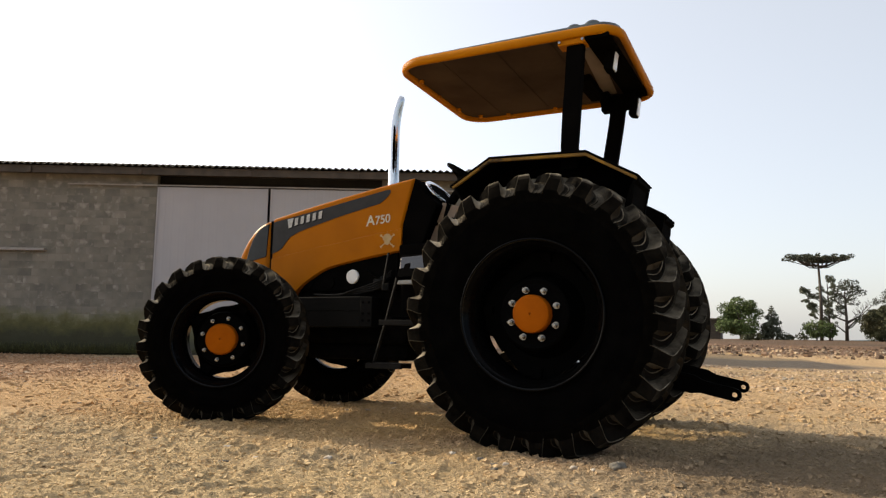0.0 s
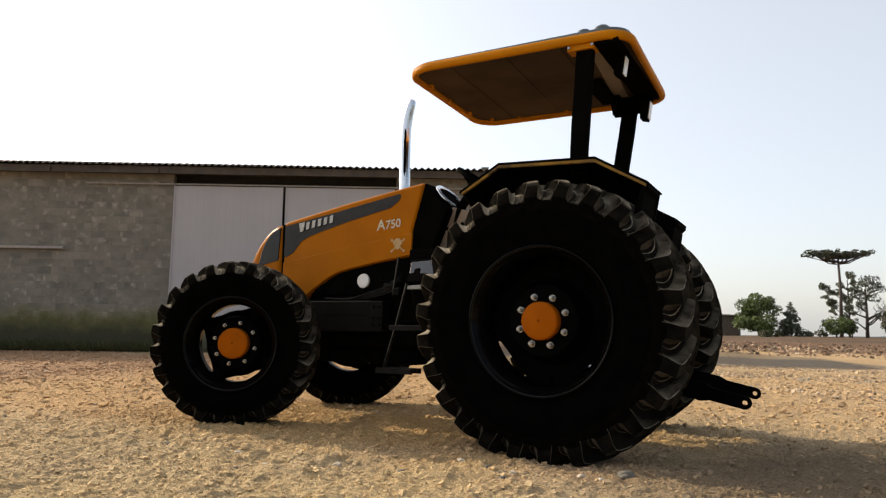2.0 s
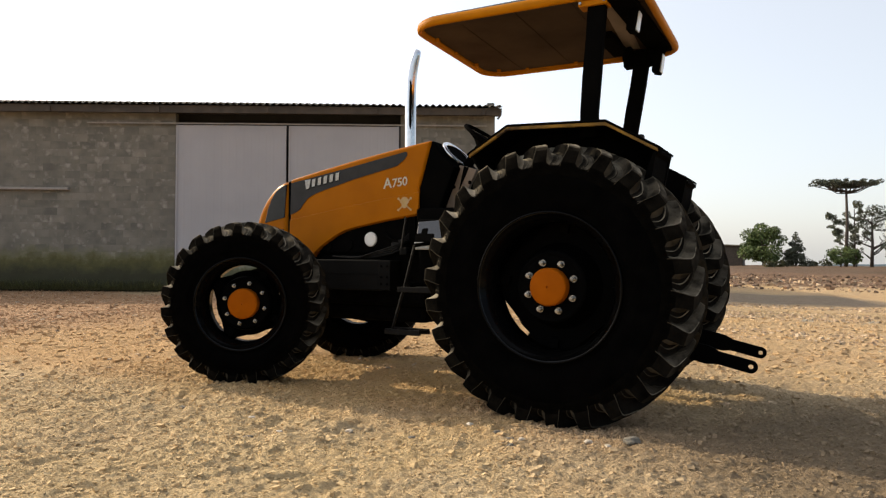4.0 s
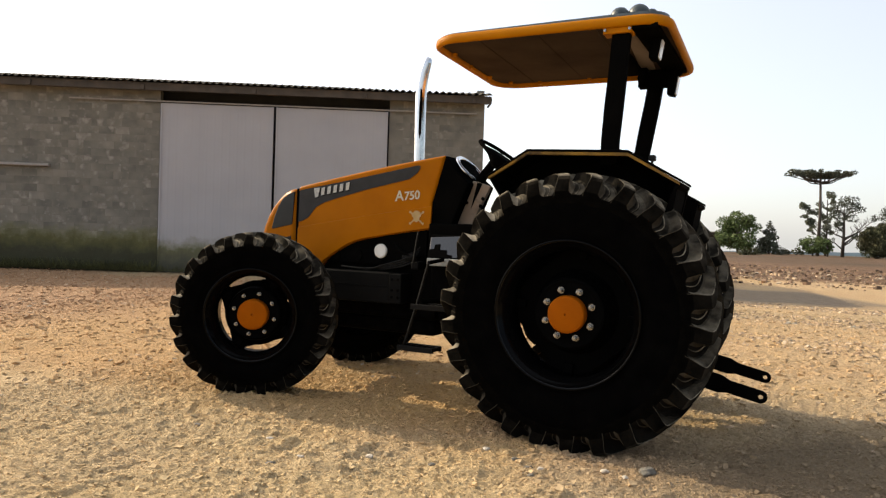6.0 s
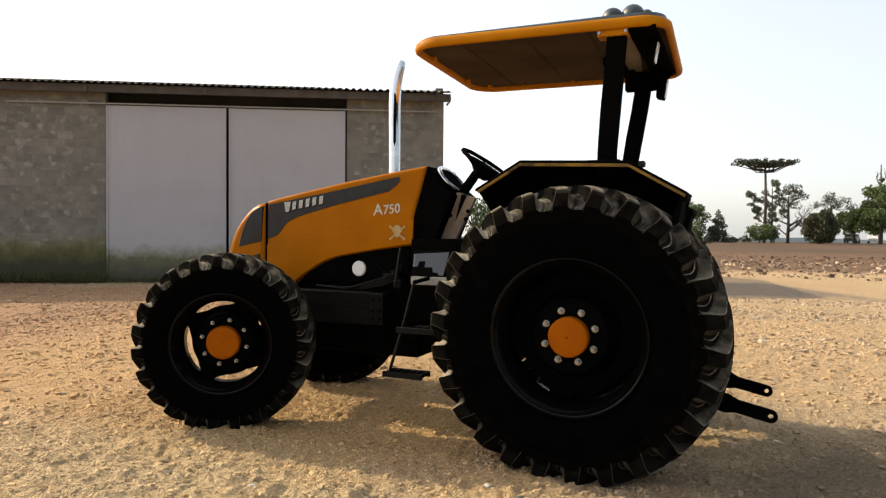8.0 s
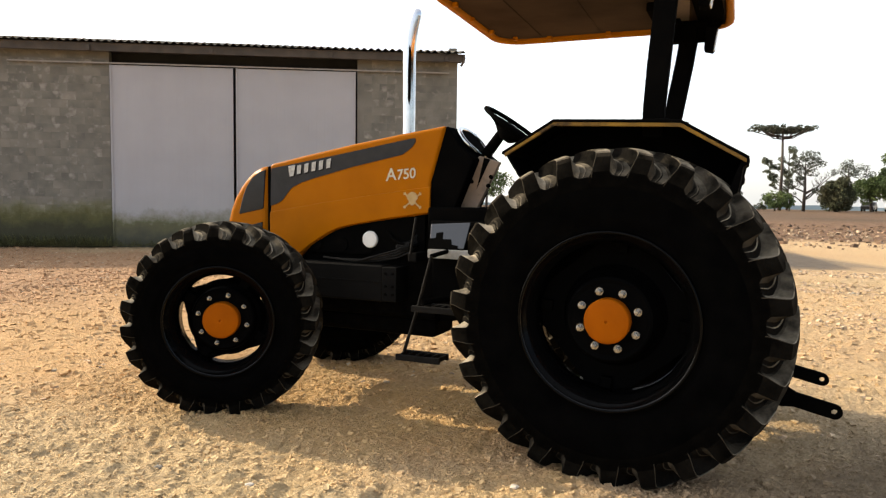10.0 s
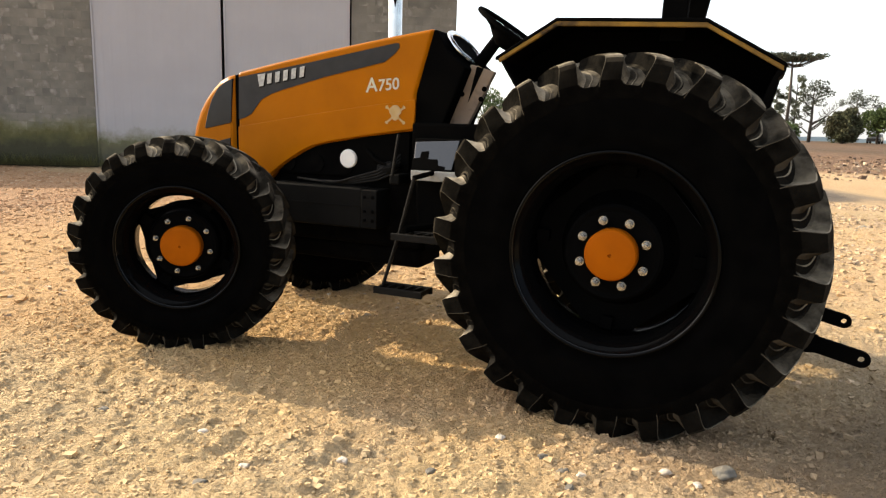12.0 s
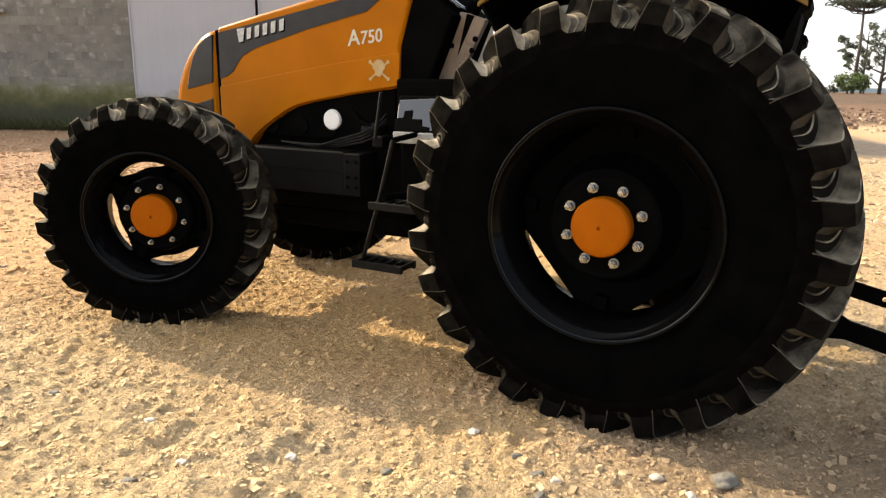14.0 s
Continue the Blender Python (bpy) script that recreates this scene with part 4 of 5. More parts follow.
def canopy():
    """Rounded rim, lining under it and a crowned shell with three ridges."""
    def plan(grow=0.0):
        x0, x1, h = -1.10, 0.475, 0.70
        pts = []
        for cx, cy, r, a0 in ((x1 - 0.17, h - 0.17, 0.17, 0), (x0 + 0.22, h - 0.2, 0.2, 90), (x0 + 0.22, -h + 0.2, 0.2, 180), (x1 - 0.17, -h + 0.17, 0.17, 270)):
            for k in range(9):
                a = radians(a0 + 90 * k / 8)
                pts.append((cx + (r + grow) * math.cos(a), cy + (r + grow) * math.sin(a)))
        return [(x - 0.02 * max(0, 1 - (y / 0.7) ** 2) * (1 if x < -0.9 else 0), y) for x, y in pts]

    def lean(bm):
        """The whole tractor stands slightly askew on the yard."""
        for v in bm.verts:
            v.co.y = 0.943 * v.co.y + 0.04
            v.co.x -= 0.019 * (v.co.y + 0.7)
            v.co.z += 0.036 - 0.024 * (v.co.y + 0.62) - 0.004 * (v.co.x - 0.3)
        return bm

    c = bmesh.new()
    section = [(-0.04, 2.388), (-0.032, 2.374), (-0.012, 2.367), (0.0, 2.376), (0.004, 2.396), (0.0, 2.418), (-0.015, 2.43), (-0.05, 2.434)]
    loops = [[c.verts.new((x, y, z)) for x, y in plan(g)] for g, z in section]
    n = len(loops[0])
    for a, b in zip(loops, loops[1:] + loops[:1]):
        for i in range(n):
            c.faces.new((a[i - 1], a[i], b[i], b[i - 1]))
    can = part("canopy", lean(c), YELLOW, TRACTOR, "sun canopy with a rounded yellow rim", smooth=True)
    under = bmesh.new()
    under.faces.new([under.verts.new((x, y, 2.398)) for x, y in plan(-0.045)])
    top = bmesh.ops.extrude_face_region(under, geom=list(under.faces))
    bmesh.ops.translate(under, verts=[g for g in top["geom"] if isinstance(g, bmesh.types.BMVert)], vec=(0, 0, 0.01))
    part("lining", lean(under), LINING, can, "brown fabric canopy lining")
    for x in (-0.75, -0.35, 0.02):
        part("lining_seam", lean(tube([(x, -0.62, 2.396), (x, 0.62, 2.396)], 0.004, 6)), LINING, can)
    shell = bmesh.new()
    rings = []
    for g, z in ((-0.02, 2.425), (-0.03, 2.438), (-0.08, 2.447), (-0.2, 2.456)):
        rings.append([shell.verts.new((x, y, z + (0.01 * (x + 1.1) if z > 2.43 else 0))) for x, y in plan(g)])
    for a, b in zip(rings, rings[1:]):
        for i in range(n):
            shell.faces.new((a[i - 1], a[i], b[i], b[i - 1]))
    mid = shell.verts.new((-0.3, 0, 2.474))
    for i in range(n):
        shell.faces.new((rings[-1][i - 1], rings[-1][i], mid))
    s = part("shell", lean(shell), CAN_TOP, can, "grey-green fibreglass canopy top", smooth=True)
    for x, q in ((0.14, 0.064), (0.255, 0.07), (0.335, 0.038)):
        ends = [(-0.53, 0.004), (-0.525, 0.4), (-0.505, 0.72), (-0.475, 0.93), (-0.43, 1.0), (0.43, 1.0), (0.475, 0.93), (0.505, 0.72), (0.525, 0.4), (0.53, 0.004)]
        r = tube([(x, y, 2.476 + 0.3 * q) for y, k in ends], [q * k for y, k in ends], 16)
        bmesh.ops.bisect_plane(r, geom=r.verts[:] + r.edges[:] + r.faces[:], plane_co=(0, 0, 2.445), plane_no=(0, 0, 1), clear_inner=True)
        part("ridge", lean(r), CAN_TOP, s, "rounded ridge on the canopy top", smooth=True)
    for x, y in [(-0.93, 0.58), (-0.7, 0.635), (-0.3, 0.635), (0.3, 0.63), (-1.03, 0.35), (-1.05, 0.0), (-1.03, -0.35)]:
        part("rim_clip", lean(box(x - 0.015, x + 0.015, y - 0.015, y + 0.015, 2.374, 2.40, 0.004)), YELLOW, can)
    return can


canopy()


def roll_bar():
    def upper(name, bm, *rest, **more):
        """What reaches up under the canopy is drawn out to meet it."""
        for v in bm.verts:
            v.co.z += 0.034 * max(0.0, min(1.0, (v.co.z - 2.2) / 0.1))
        return part(name, bm, *rest, **more)

    for side in (-1, 1):
        y0, y1 = sorted((side * 0.52, side * 0.58))
        off = (lambda z: 0.014 if side < 0 else -0.023 + 0.055 * (z - 1.75) / 0.6)
        slim = 0.004 if side < 0 else 0.0
        post = upper("canopy_post", prism([(x + off(z), z) for x, z in [(0.075, 1.60), (0.18 - slim, 1.60), (0.184 - slim, 1.75), (0.20 - slim, 1.95), (0.215 - slim, 2.15), (0.23, 2.372), (0.122, 2.372), (0.105, 2.15), (0.088, 1.95), (0.077, 1.75)]], y0, y1, 0.008), BLACK, TRACTOR, "black square steel canopy post")
        drop = 0.0 if side < 0 else -0.014
        upper("mount_plate", box(0.085, 0.255, y0 - 0.02, y1 + 0.02, 2.338 + drop, 2.374 + drop, 0.004), YELLOW if side < 0 else BLACK, post, "bolted mounting plate")
        upper("post_foot", box(0.04, 0.22, y0 - 0.03, y1 + 0.03, 1.655, 1.69, 0.004), BLACK, post)
        for x in (0.098, 0.242):
            if side < 0:
                upper("plate_bolt", tube([(x, y0 - 0.03, 2.357 + drop), (x, y0 - 0.015, 2.357 + drop)], 0.009, 8), BOLT, post)
        if side > 0:
            upper("post_head", box(0.074, 0.245, 0.505, 0.6, 2.262, 2.36, 0.005), BLACK, post)
            upper("ear", prism([(0.10, 2.25), (0.135, 2.345), (0.15, 2.37), (0.12, 2.37), (0.085, 2.30)], 0.42, 0.504, 0.002), BLACK, post)
    beam = upper("cross_beam", box(0.0, 0.112, 0.05, 0.515, 2.335, 2.384, 0.006), BLACK, TRACTOR, "black beam under the canopy")
    upper("cross_plate", prism([(-0.51, 2.381), (0.5, 2.37), (0.5, 2.377), (-0.51, 2.388)], 0.0, 0.1, 0.0), LINING_PALE, beam, "pale brown plate under the canopy", at=Matrix.Translation((0.24, 0, 0)) @ Matrix.Rotation(radians(95), 4, "Z"))
    upper("rear_lining", box(0.25, 0.40, -0.60, 0.60, 2.352, 2.38, 0.003), BLACK, beam)
    upper("rear_gusset", prism([(0.246, 2.352), (0.40, 2.352), (0.36, 2.30), (0.30, 2.25), (0.246, 2.25)], 0.50, 0.517, 0.003), BLACK, beam)
    for y, dx in ((-0.335, 0.012), (0.475, -0.008)):
        body = [(0.30 + dx, 2.25), (0.352 + dx, 2.24), (0.374 + dx, 2.35), (0.31 + dx, 2.35)]
        dz = 0.0 if y < 0 else -0.045
        lamp = upper("work_lamp", prism([(x, z + dz) for x, z in body], y - 0.05, y + 0.05, 0.006), BLACK, TRACTOR, "black rear work lamp with a pale lens")
        upper("lens", prism([(0.353 + dx, 2.25 + dz), (0.361 + dx, 2.25 + dz), (0.379 + dx, 2.342 + dz), (0.371 + dx, 2.342 + dz)], y - 0.03, y + 0.042, 0.002), LENS, lamp, "pale glass lamp lens")
        upper("lamp_bracket", tube([(0.335 + dx, y, 2.34 + dz), (0.335 + dx, y, 2.38)], 0.012, 8), BLACK, lamp)


roll_bar()


def running_gear():
    e = part("engine_block", box(-2.25, -1.18, -0.2, 0.2, 0.52, 1.12, 0.03), ENGINE, TRACTOR, "oily black engine block")
    for x in (-2.05, -1.85, -1.65, -1.45):
        part("head_cover", tube([(x, -0.235, 0.98), (x, -0.12, 0.98)], 0.05, 14), ENGINE, e)
    g = part("gearbox", prism([(-1.18, 0.5), (-1.18, 1.02), (-0.4, 1.02), (0.3, 1.0), (0.38, 0.85), (0.36, 0.55), (0.1, 0.52), (-0.15, 0.59), (-0.75, 0.59)], -0.16, 0.16, 0.03), ENGINE, TRACTOR, "black gearbox and rear housing")
    part("axle_tube", tube([(0, -0.62, REAR_Z), (0, -0.3, REAR_Z), (0, 0.3, REAR_Z), (-0.04, 0.74, REAR_Z)], [0.11, 0.15, 0.15, 0.11], 20), ENGINE, g)
    part("oil_pan", box(-2.1, -1.2, -0.15, 0.15, 0.40, 0.53, 0.03), ENGINE, e)
    a = part("front_axle", tube([(pin.x, pin.y + 0.06, 0.52), (pin.x, -0.12, 0.50), (pin.x, 0.12, 0.50), (pin_r.x, pin_r.y - 0.06, 0.52)], [0.06, 0.095, 0.095, 0.06], 16), ENGINE, TRACTOR, "black front drive axle")
    for p, d in ((pin, axis), (pin_r, -axis)):
        q = Vector((p.x, p.y, 0))
        part("knuckle", tube([q + Vector((0, 0, 0.36)), q + Vector((0, 0, 0.70))], 0.075, 14), ENGINE, a)
        part("hub_drum", tube([Vector((p.x, p.y, FRONT_Z)), Vector((p.x, p.y, FRONT_Z)) + d * 0.2], [0.11, 0.15], 20), ENGINE, a)
    part("front_frame", box(-2.75, -2.2, -0.16, 0.16, 0.58, 0.84, 0.02), ENGINE, TRACTOR)
    # side box with a bolted end plate
    b = part("side_box", box(-2.13, -1.48, -0.35, -0.21, 0.64, 0.865, 0.008), BOX, TRACTOR, "dark grey steel side box")
    part("box_crease", box(-2.1, -1.47, -0.3535, -0.3495, 0.762, 0.768, 0.001), BOX, b)
    p = part("end_plate", box(-1.475, -1.375, -0.362, -0.20, 0.645, 0.86, 0.005), BOX, b)
    for x in (-1.45, -1.40):
        for z in (0.69, 0.74, 0.82):
            part("plate_bolt", disc(0.009, -0.367, -0.36, (x, z), 8), BLACK, p)
    # white filter cap on a dark canister
    f = part("filter_canister", tube([(-1.60, -0.10, 1.02), (-1.60, -0.22, 1.02)], 0.05, 24), ENGINE, TRACTOR)
    part("filter_cap", disc(0.054, -0.245, -0.221, (-1.632, 1.018), 32, 0.008), CAP_WHITE, f, "round white filter cap")
    for k in range(4):
        pts = [(-1.98 + 0.09 * k, -0.24, 0.89 - 0.004 * k), (-1.72 + 0.03 * k, -0.27 - 0.012 * k, 0.876 + 0.007 * k), (-1.56, -0.285 - 0.004 * k, 0.886 + 0.011 * k), (-1.42, -0.28, 0.912 + 0.016 * k), (-1.33, -0.26, 0.95 + 0.02 * k), (-1.29, -0.2, 1.02 + 0.02 * k)]
        part("hose", tube(pts, 0.0065, 8), CABLE, e, "dark rubber hose", smooth=True)
    part("return_hose", tube([(-1.55, -0.2, 1.10), (-1.45, -0.25, 1.02), (-1.33, -0.27, 0.98), (-1.28, -0.25, 1.0)], 0.012, 8), BLACK, e, smooth=True)
    part("control_rod", tube([(-1.245, -0.36, 1.17), (-1.275, -0.37, 0.95)], 0.009, 8), STEP, e)
    part("bracket_block", box(-1.30, -1.24, -0.36, -0.2, 0.90, 0.955, 0.008), BOX, e)
    part("solenoid", tube([(-1.42, -0.24, 0.96), (-1.33, -0.24, 0.985)], 0.04, 14), BOX, e)


running_gear()


def tank_and_steps():
    t = part("fuel_tank", prism([(-1.165, 1.155), (-0.70, 1.155), (-0.70, 0.62), (-1.14, 0.62)], -0.345, -0.215, 0.02), BLACK, TRACTOR, "black plastic fuel tank")
    panel = prism([(-1.15, 1.135), (-0.90, 1.15), (-0.91, 1.0), (-1.13, 0.995)], -0.42, -0.406, 0.004)
    for v in panel.verts:
        v.co.y += (v.co.z - 0.99) * 0.5
    part("tank_panel", panel, GLOSS, t, "glossy panel mirroring the sky")
    # jagged overlay added for the dark shapes across the mirroring panel
    notches = prism([(-1.142, 1.05), (-1.10, 1.055), (-1.10, 1.085), (-1.06, 1.09), (-1.055, 1.05), (-1.0, 1.05), (-0.99, 1.02), (-0.95, 1.015), (-0.95, 0.996), (-1.134, 0.996)], -0.427, -0.421, 0.001)
    for v in notches.verts:
        v.co.y += (v.co.z - 0.99) * 0.5
    part("panel_notches", notches, BLACK, t, "jagged black overlay on the glossy panel")
    part("step_plate", box(-1.13, -0.80, -0.44, -0.39, 0.938, 0.99, 0.004), ALU, t, "bright galvanised foot plate edge")
    l = part("step_ladder", tube([(-1.03, -0.60, 0.965), (-1.10, -0.61, 0.69), (-1.185, -0.62, 0.41)], 0.01, 8), STEP, TRACTOR, "black steel access ladder")
    for x, z, y in ((-1.115, 0.675, -0.61), (-1.205, 0.395, -0.62)):
        step = box(x, x + 0.27, y - 0.07, y - 0.05, z - 0.02, z + 0.015, 0.003)
        box(x, x + 0.27, y + 0.05, y + 0.07, z - 0.02, z + 0.015, 0.003, step)
        for k in range(6):
            box(x + 0.01 + 0.048 * k, x + 0.022 + 0.048 * k, y - 0.05, y + 0.05, z - 0.012, z + 0.012, 0.0, step)
        part("tread", step, STEP, l, "black grated step")
    part("hanger", tube([(-1.03, -0.60, 0.965), (-1.0, -0.4, 0.985)], 0.013, 8), BLACK, l)
    part("hanger", tube([(-1.08, -0.60, 0.70), (-0.95, -0.22, 0.70)], 0.02, 8), BLACK, l)
    part("gearbox_cover", box(-1.2, -0.55, -0.3, 0.3, 1.06, 1.235, 0.015), BLACK, TRACTOR)
    part("floor_plate", box(-1.10, 0.35, -0.34, 0.34, 1.02, 1.05, 0.004), BLACK, TRACTOR)
    part("rear_panel", box(0.30, 0.345, -0.34, 0.34, 1.05, 1.5, 0.01), BLACK, TRACTOR)


tank_and_steps()


def lower_link(y):
    a, b = Vector((0.25, 0.46)), Vector((1.008, 0.29))
    d = (b - a).normalized()
    nrm = Vector((-d.y, d.x))
    out = [a + nrm * 0.05, a + d * 0.55 + nrm * 0.052, a + d * 0.60 + nrm * 0.036, b + nrm * 0.036]
    out += [b + Vector((d * math.cos(t) + nrm * math.sin(t))) * 0.036 for t in np.linspace(math.pi / 2 - 0.3, -math.pi / 2 + 0.3, 8)]
    out += [b - nrm * 0.036, a + d * 0.60 - nrm * 0.036, a + d * 0.55 - nrm * 0.052, a - nrm * 0.05]
    own = bmesh.new()
    hole = [b + 0.014 * Vector((math.cos(t), math.sin(t))) for t in np.linspace(0, 2 * math.pi, 12, endpoint=False)]
    for yy in (y - 0.011, y + 0.011):
        o = [own.verts.new((p.x, yy, p.y)) for p in out]
        h = [own.verts.new((p.x, yy, p.y)) for p in hole]
        es = [own.edges.new((o[i - 1], o[i])) for i in range(len(o))] + [own.edges.new((h[i - 1], h[i])) for i in range(len(h))]
        bmesh.ops.triangle_fill(own, use_beauty=True, edges=es)
        if yy < y:
            first = (o, h)
    for p, q in zip(first, (o, h)):
        for i in range(len(p)):
            own.faces.new((p[i - 1], p[i], q[i], q[i - 1]))
    return part("lower_link", own, BLACK, TRACTOR, "black flat steel hitch arm with an eye")


lower_link(-0.354)
lower_link(0.322)


# ---- trees and distance ----
rng = np.random.default_rng(4)
STAND = Vector((0.92, -4.62, 0))


def spot(az, dist):
    return Vector((STAND.x + dist * math.sin(radians(az)), STAND.y + dist * math.cos(radians(az)), ground_height(STAND.x + dist * math.sin(radians(az)), STAND.y + dist * math.cos(radians(az)))))


def leaves(name, clumps, count, size, material, parent, label):
    """Many small leaf tufts strewn through uneven clumps (x, y, z, radius, flatness)."""
    clumps = np.array(clumps, float)
    weight = clumps[:, 3] ** 2
    pick = rng.choice(len(clumps), count, p=weight / weight.sum())
    way = rng.normal(size=(count, 3))
    way /= np.linalg.norm(way, axis=1)[:, None]
    far = rng.uniform(0.35, 1.05, count) ** 0.6
    at = clumps[pick, :3] + way * (far * clumps[pick, 3])[:, None] * np.stack([np.ones(count), np.ones(count), clumps[pick, 4]], 1)
    u = rng.normal(size=(count, 3))
    u /= np.linalg.norm(u, axis=1)[:, None]
    v = np.cross(u, rng.normal(size=(count, 3)))
    v /= np.linalg.norm(v, axis=1)[:, None]
    s = (size * rng.uniform(0.5, 1.4, count))[:, None]
    pts = np.stack([at - u * s, at + v * s * 0.6, at + u * s, at - v * s * 0.6], 1).reshape(-1, 3)
    faces = (np.arange(count) * 4)[:, None] + np.arange(4)[None]
    return part(name, fast_mesh(name, pts, faces, material), material, parent, label)


def limbs(parent, lines, material=BARK):
    """A trunk with its limbs: lines of points with a radius at either end."""
    bm = None
    for pts, r0, r1 in lines:
        k = len(pts)
        bm = tube(pts, [r0 + (r1 - r0) * i / (k - 1) for i in range(k)], 8, bm)
    return part("trunk", bm, material, parent, smooth=True)


def broad_tree(at, height, width, material, label, seed=1, count=8000, size=0.14, trunk=0.3, low=0.2, dome=False):
    r = random.Random(seed)
    t = empty("tree", label, "tree", at=Matrix.Translation(at))
    lines = [([(0, 0, -0.2), (0.05, 0, height * 0.3), (0.0, 0.1, height * 0.6)], height * 0.035, height * 0.02)]
    clumps = []
    for k in range(70 if dome else 44):
        d = Vector((r.gauss(0, 1), r.gauss(0, 1), r.gauss(0, 1))).normalized() * r.uniform(0.25, 1.0) ** 0.5
        mid, tall = (low + 1) / 2 * height, (1 - low) / 2 * height
        c = (d.x * width * 0.37, d.y * width * 0.37, max(0.25, mid + d.z * tall * 0.8))
        z = c[2]
        clumps.append((*c, width * (0.15 if dome else r.uniform(0.08, 0.16)), r.uniform(0.7, 0.95)))
        if k % 2 == 0:
            lines.append(([(0, 0, height * trunk), (c[0] * 0.5, c[1] * 0.5, (height * trunk + z) / 2), c], height * 0.014, height * 0.004))
    limbs(t, lines)
    leaves("crown", clumps, count, size, material, t, "uneven leafy crown")
    return t


def araucaria(at, height, spread, label):
    t = empty("araucaria_tree", label, "tree", at=Matrix.Translation(at))
    lines = [([(0, 0, -0.2), (0.15, 0, height * 0.5), (0.0, 0, height * 0.93)], 0.25, 0.13)]
    clumps, r = [], random.Random(7)
    for k in range(20):
        a = 2 * math.pi * k / 20 + r.uniform(-0.1, 0.1)
        q = spread * r.uniform(0.7, 1.0)
        base, tip = height * r.uniform(0.84, 0.88), height * r.uniform(0.945, 0.985)
        p = [(0, 0, base), (0.35 * q * math.cos(a), 0.35 * q * math.sin(a), base + 0.1), (0.7 * q * math.cos(a), 0.7 * q * math.sin(a), (base + tip) / 2 + 0.1), (q * math.cos(a), q * math.sin(a), tip)]
        lines.append((p, 0.09, 0.03))
        for f in (1.0, 0.78, 0.52, 0.28):
            clumps.append((f * q * math.cos(a), f * q * math.sin(a), tip - 0.05 * height * (1 - f) + height * 0.01, r.uniform(0.3, 0.72), 0.55))
    limbs(t, lines)
    leaves("crown", clumps, 7000, 0.13, LEAF_PINE, t, "flat umbrella crown of dark needles")
    return t


def sparse_tree(at, height, tufts, label, trunk_r=0.16, material=LEAF_PINE, size=0.12, bare=()):
    """A slender tree with separate tufts (dx, z, radius) on thin limbs; bare: limbs without leaves."""
    t = empty("tree", label, "tree", at=Matrix.Translation(at))
    lines = [([(0, 0, -0.2), (0.08, 0, height * 0.5), (0.0, 0, height)], trunk_r, trunk_r * 0.35)]
    clumps = []
    for dx, z, q in tufts:
        lines.append(([(0, 0, max(0.4, z - abs(dx) * 0.8)), (dx * 0.6, 0.1, z - abs(dx) * 0.25), (dx, 0, z)], trunk_r * 0.45, 0.03))
        for e in range(6):
            ex, ez = q * rng.uniform(-0.9, 0.9), q * rng.uniform(-0.4, 0.4)
            clumps.append((dx + ex, q * rng.uniform(-0.9, 0.9), z + 1.5 * ez, q * rng.uniform(0.4, 0.8), 0.85))
            if e % 2:
                lines.append(([(dx * 0.8, 0, z - 0.3 * q), (dx + ex, 0, z + ez)], 0.035, 0.012))
    for dx, z0, z1 in bare:
        lines.append(([(0, 0, z0), (dx * 0.5, 0.1, z0 + (z1 - z0) * 0.35), (dx, 0, z1)], trunk_r * 0.5, 0.025))
        for e in (0.35, 0.5, 0.62, 0.74, 0.85, 0.95):
            px, pz = dx * e, z0 + (z1 - z0) * e
            qx, qz = rng.uniform(-0.5, 0.9), rng.uniform(0.3, 0.9)
            lines.append(([(px, 0, pz), (px + qx, 0.2, pz + qz)], 0.045, 0.015))
            for g in (0.5, 0.9):
                lines.append(([(px + qx * g, 0.2 * g, pz + qz * g), (px + qx * g + rng.uniform(-0.4, 0.4), 0.3, pz + qz * g + 0.4)], 0.02, 0.008))
    limbs(t, lines)
    leaves("crown", clumps, int(62 * len(clumps)), size * 0.85, material, t, "open tufted crown")
    return t


def conifer(at, height, width, label):
    t = empty("conifer_tree", label, "tree", at=Matrix.Translation(at))
    limbs(t, [([(0, 0, -0.2), (0, 0, height)], 0.12, 0.02)])
    clumps = [(rng.uniform(-0.5, 0.5) * width * (1 - z / height), rng.uniform(-0.5, 0.5) * width * (1 - z / height), z, 0.14 + 0.3 * width * (1 - z / height), 0.5) for z in np.repeat(np.linspace(0.3, height * 0.97, 16), 4)]
    leaves("crown", clumps, 4000, 0.13, LEAF_PINE, t, "pointed dark needle crown")
    return t


broad_tree(spot(-3.75, 105), 6.0, 7.4, LEAF, "leafy green broad tree at the field's end", 3, 11000, low=-0.1)
conifer(spot(-1.62, 105), 4.6, 3.0, "small pointed conifer at the field's end")
araucaria(spot(1.55, 110), 11.8, 4.3, "tall umbrella-shaped araucaria over the field")
sparse_tree(spot(2.05, 113), 8.0, [(-0.9, 7.2, 0.45), (0.4, 8.6, 0.6), (0.5, 7.6, 0.45), (0.2, 6.6, 0.4), (-0.3, 5.6, 0.45), (-0.9, 6.3, 0.5), (-2.7, 7.0, 0.6), (-2.1, 6.2, 0.55), (-2.8, 5.6, 0.45), (-1.9, 5.2, 0.6), (-2.5, 4.5, 0.55), (-1.6, 4.2, 0.45), (-1.9, 3.4, 0.5), (0.3, 5.0, 0.4), (0.1, 4.2, 0.45), (0.5, 3.4, 0.4), (-0.5, 3.0, 0.45)], "slender tufted tree beside the araucaria", 0.16, LEAF_PALE)
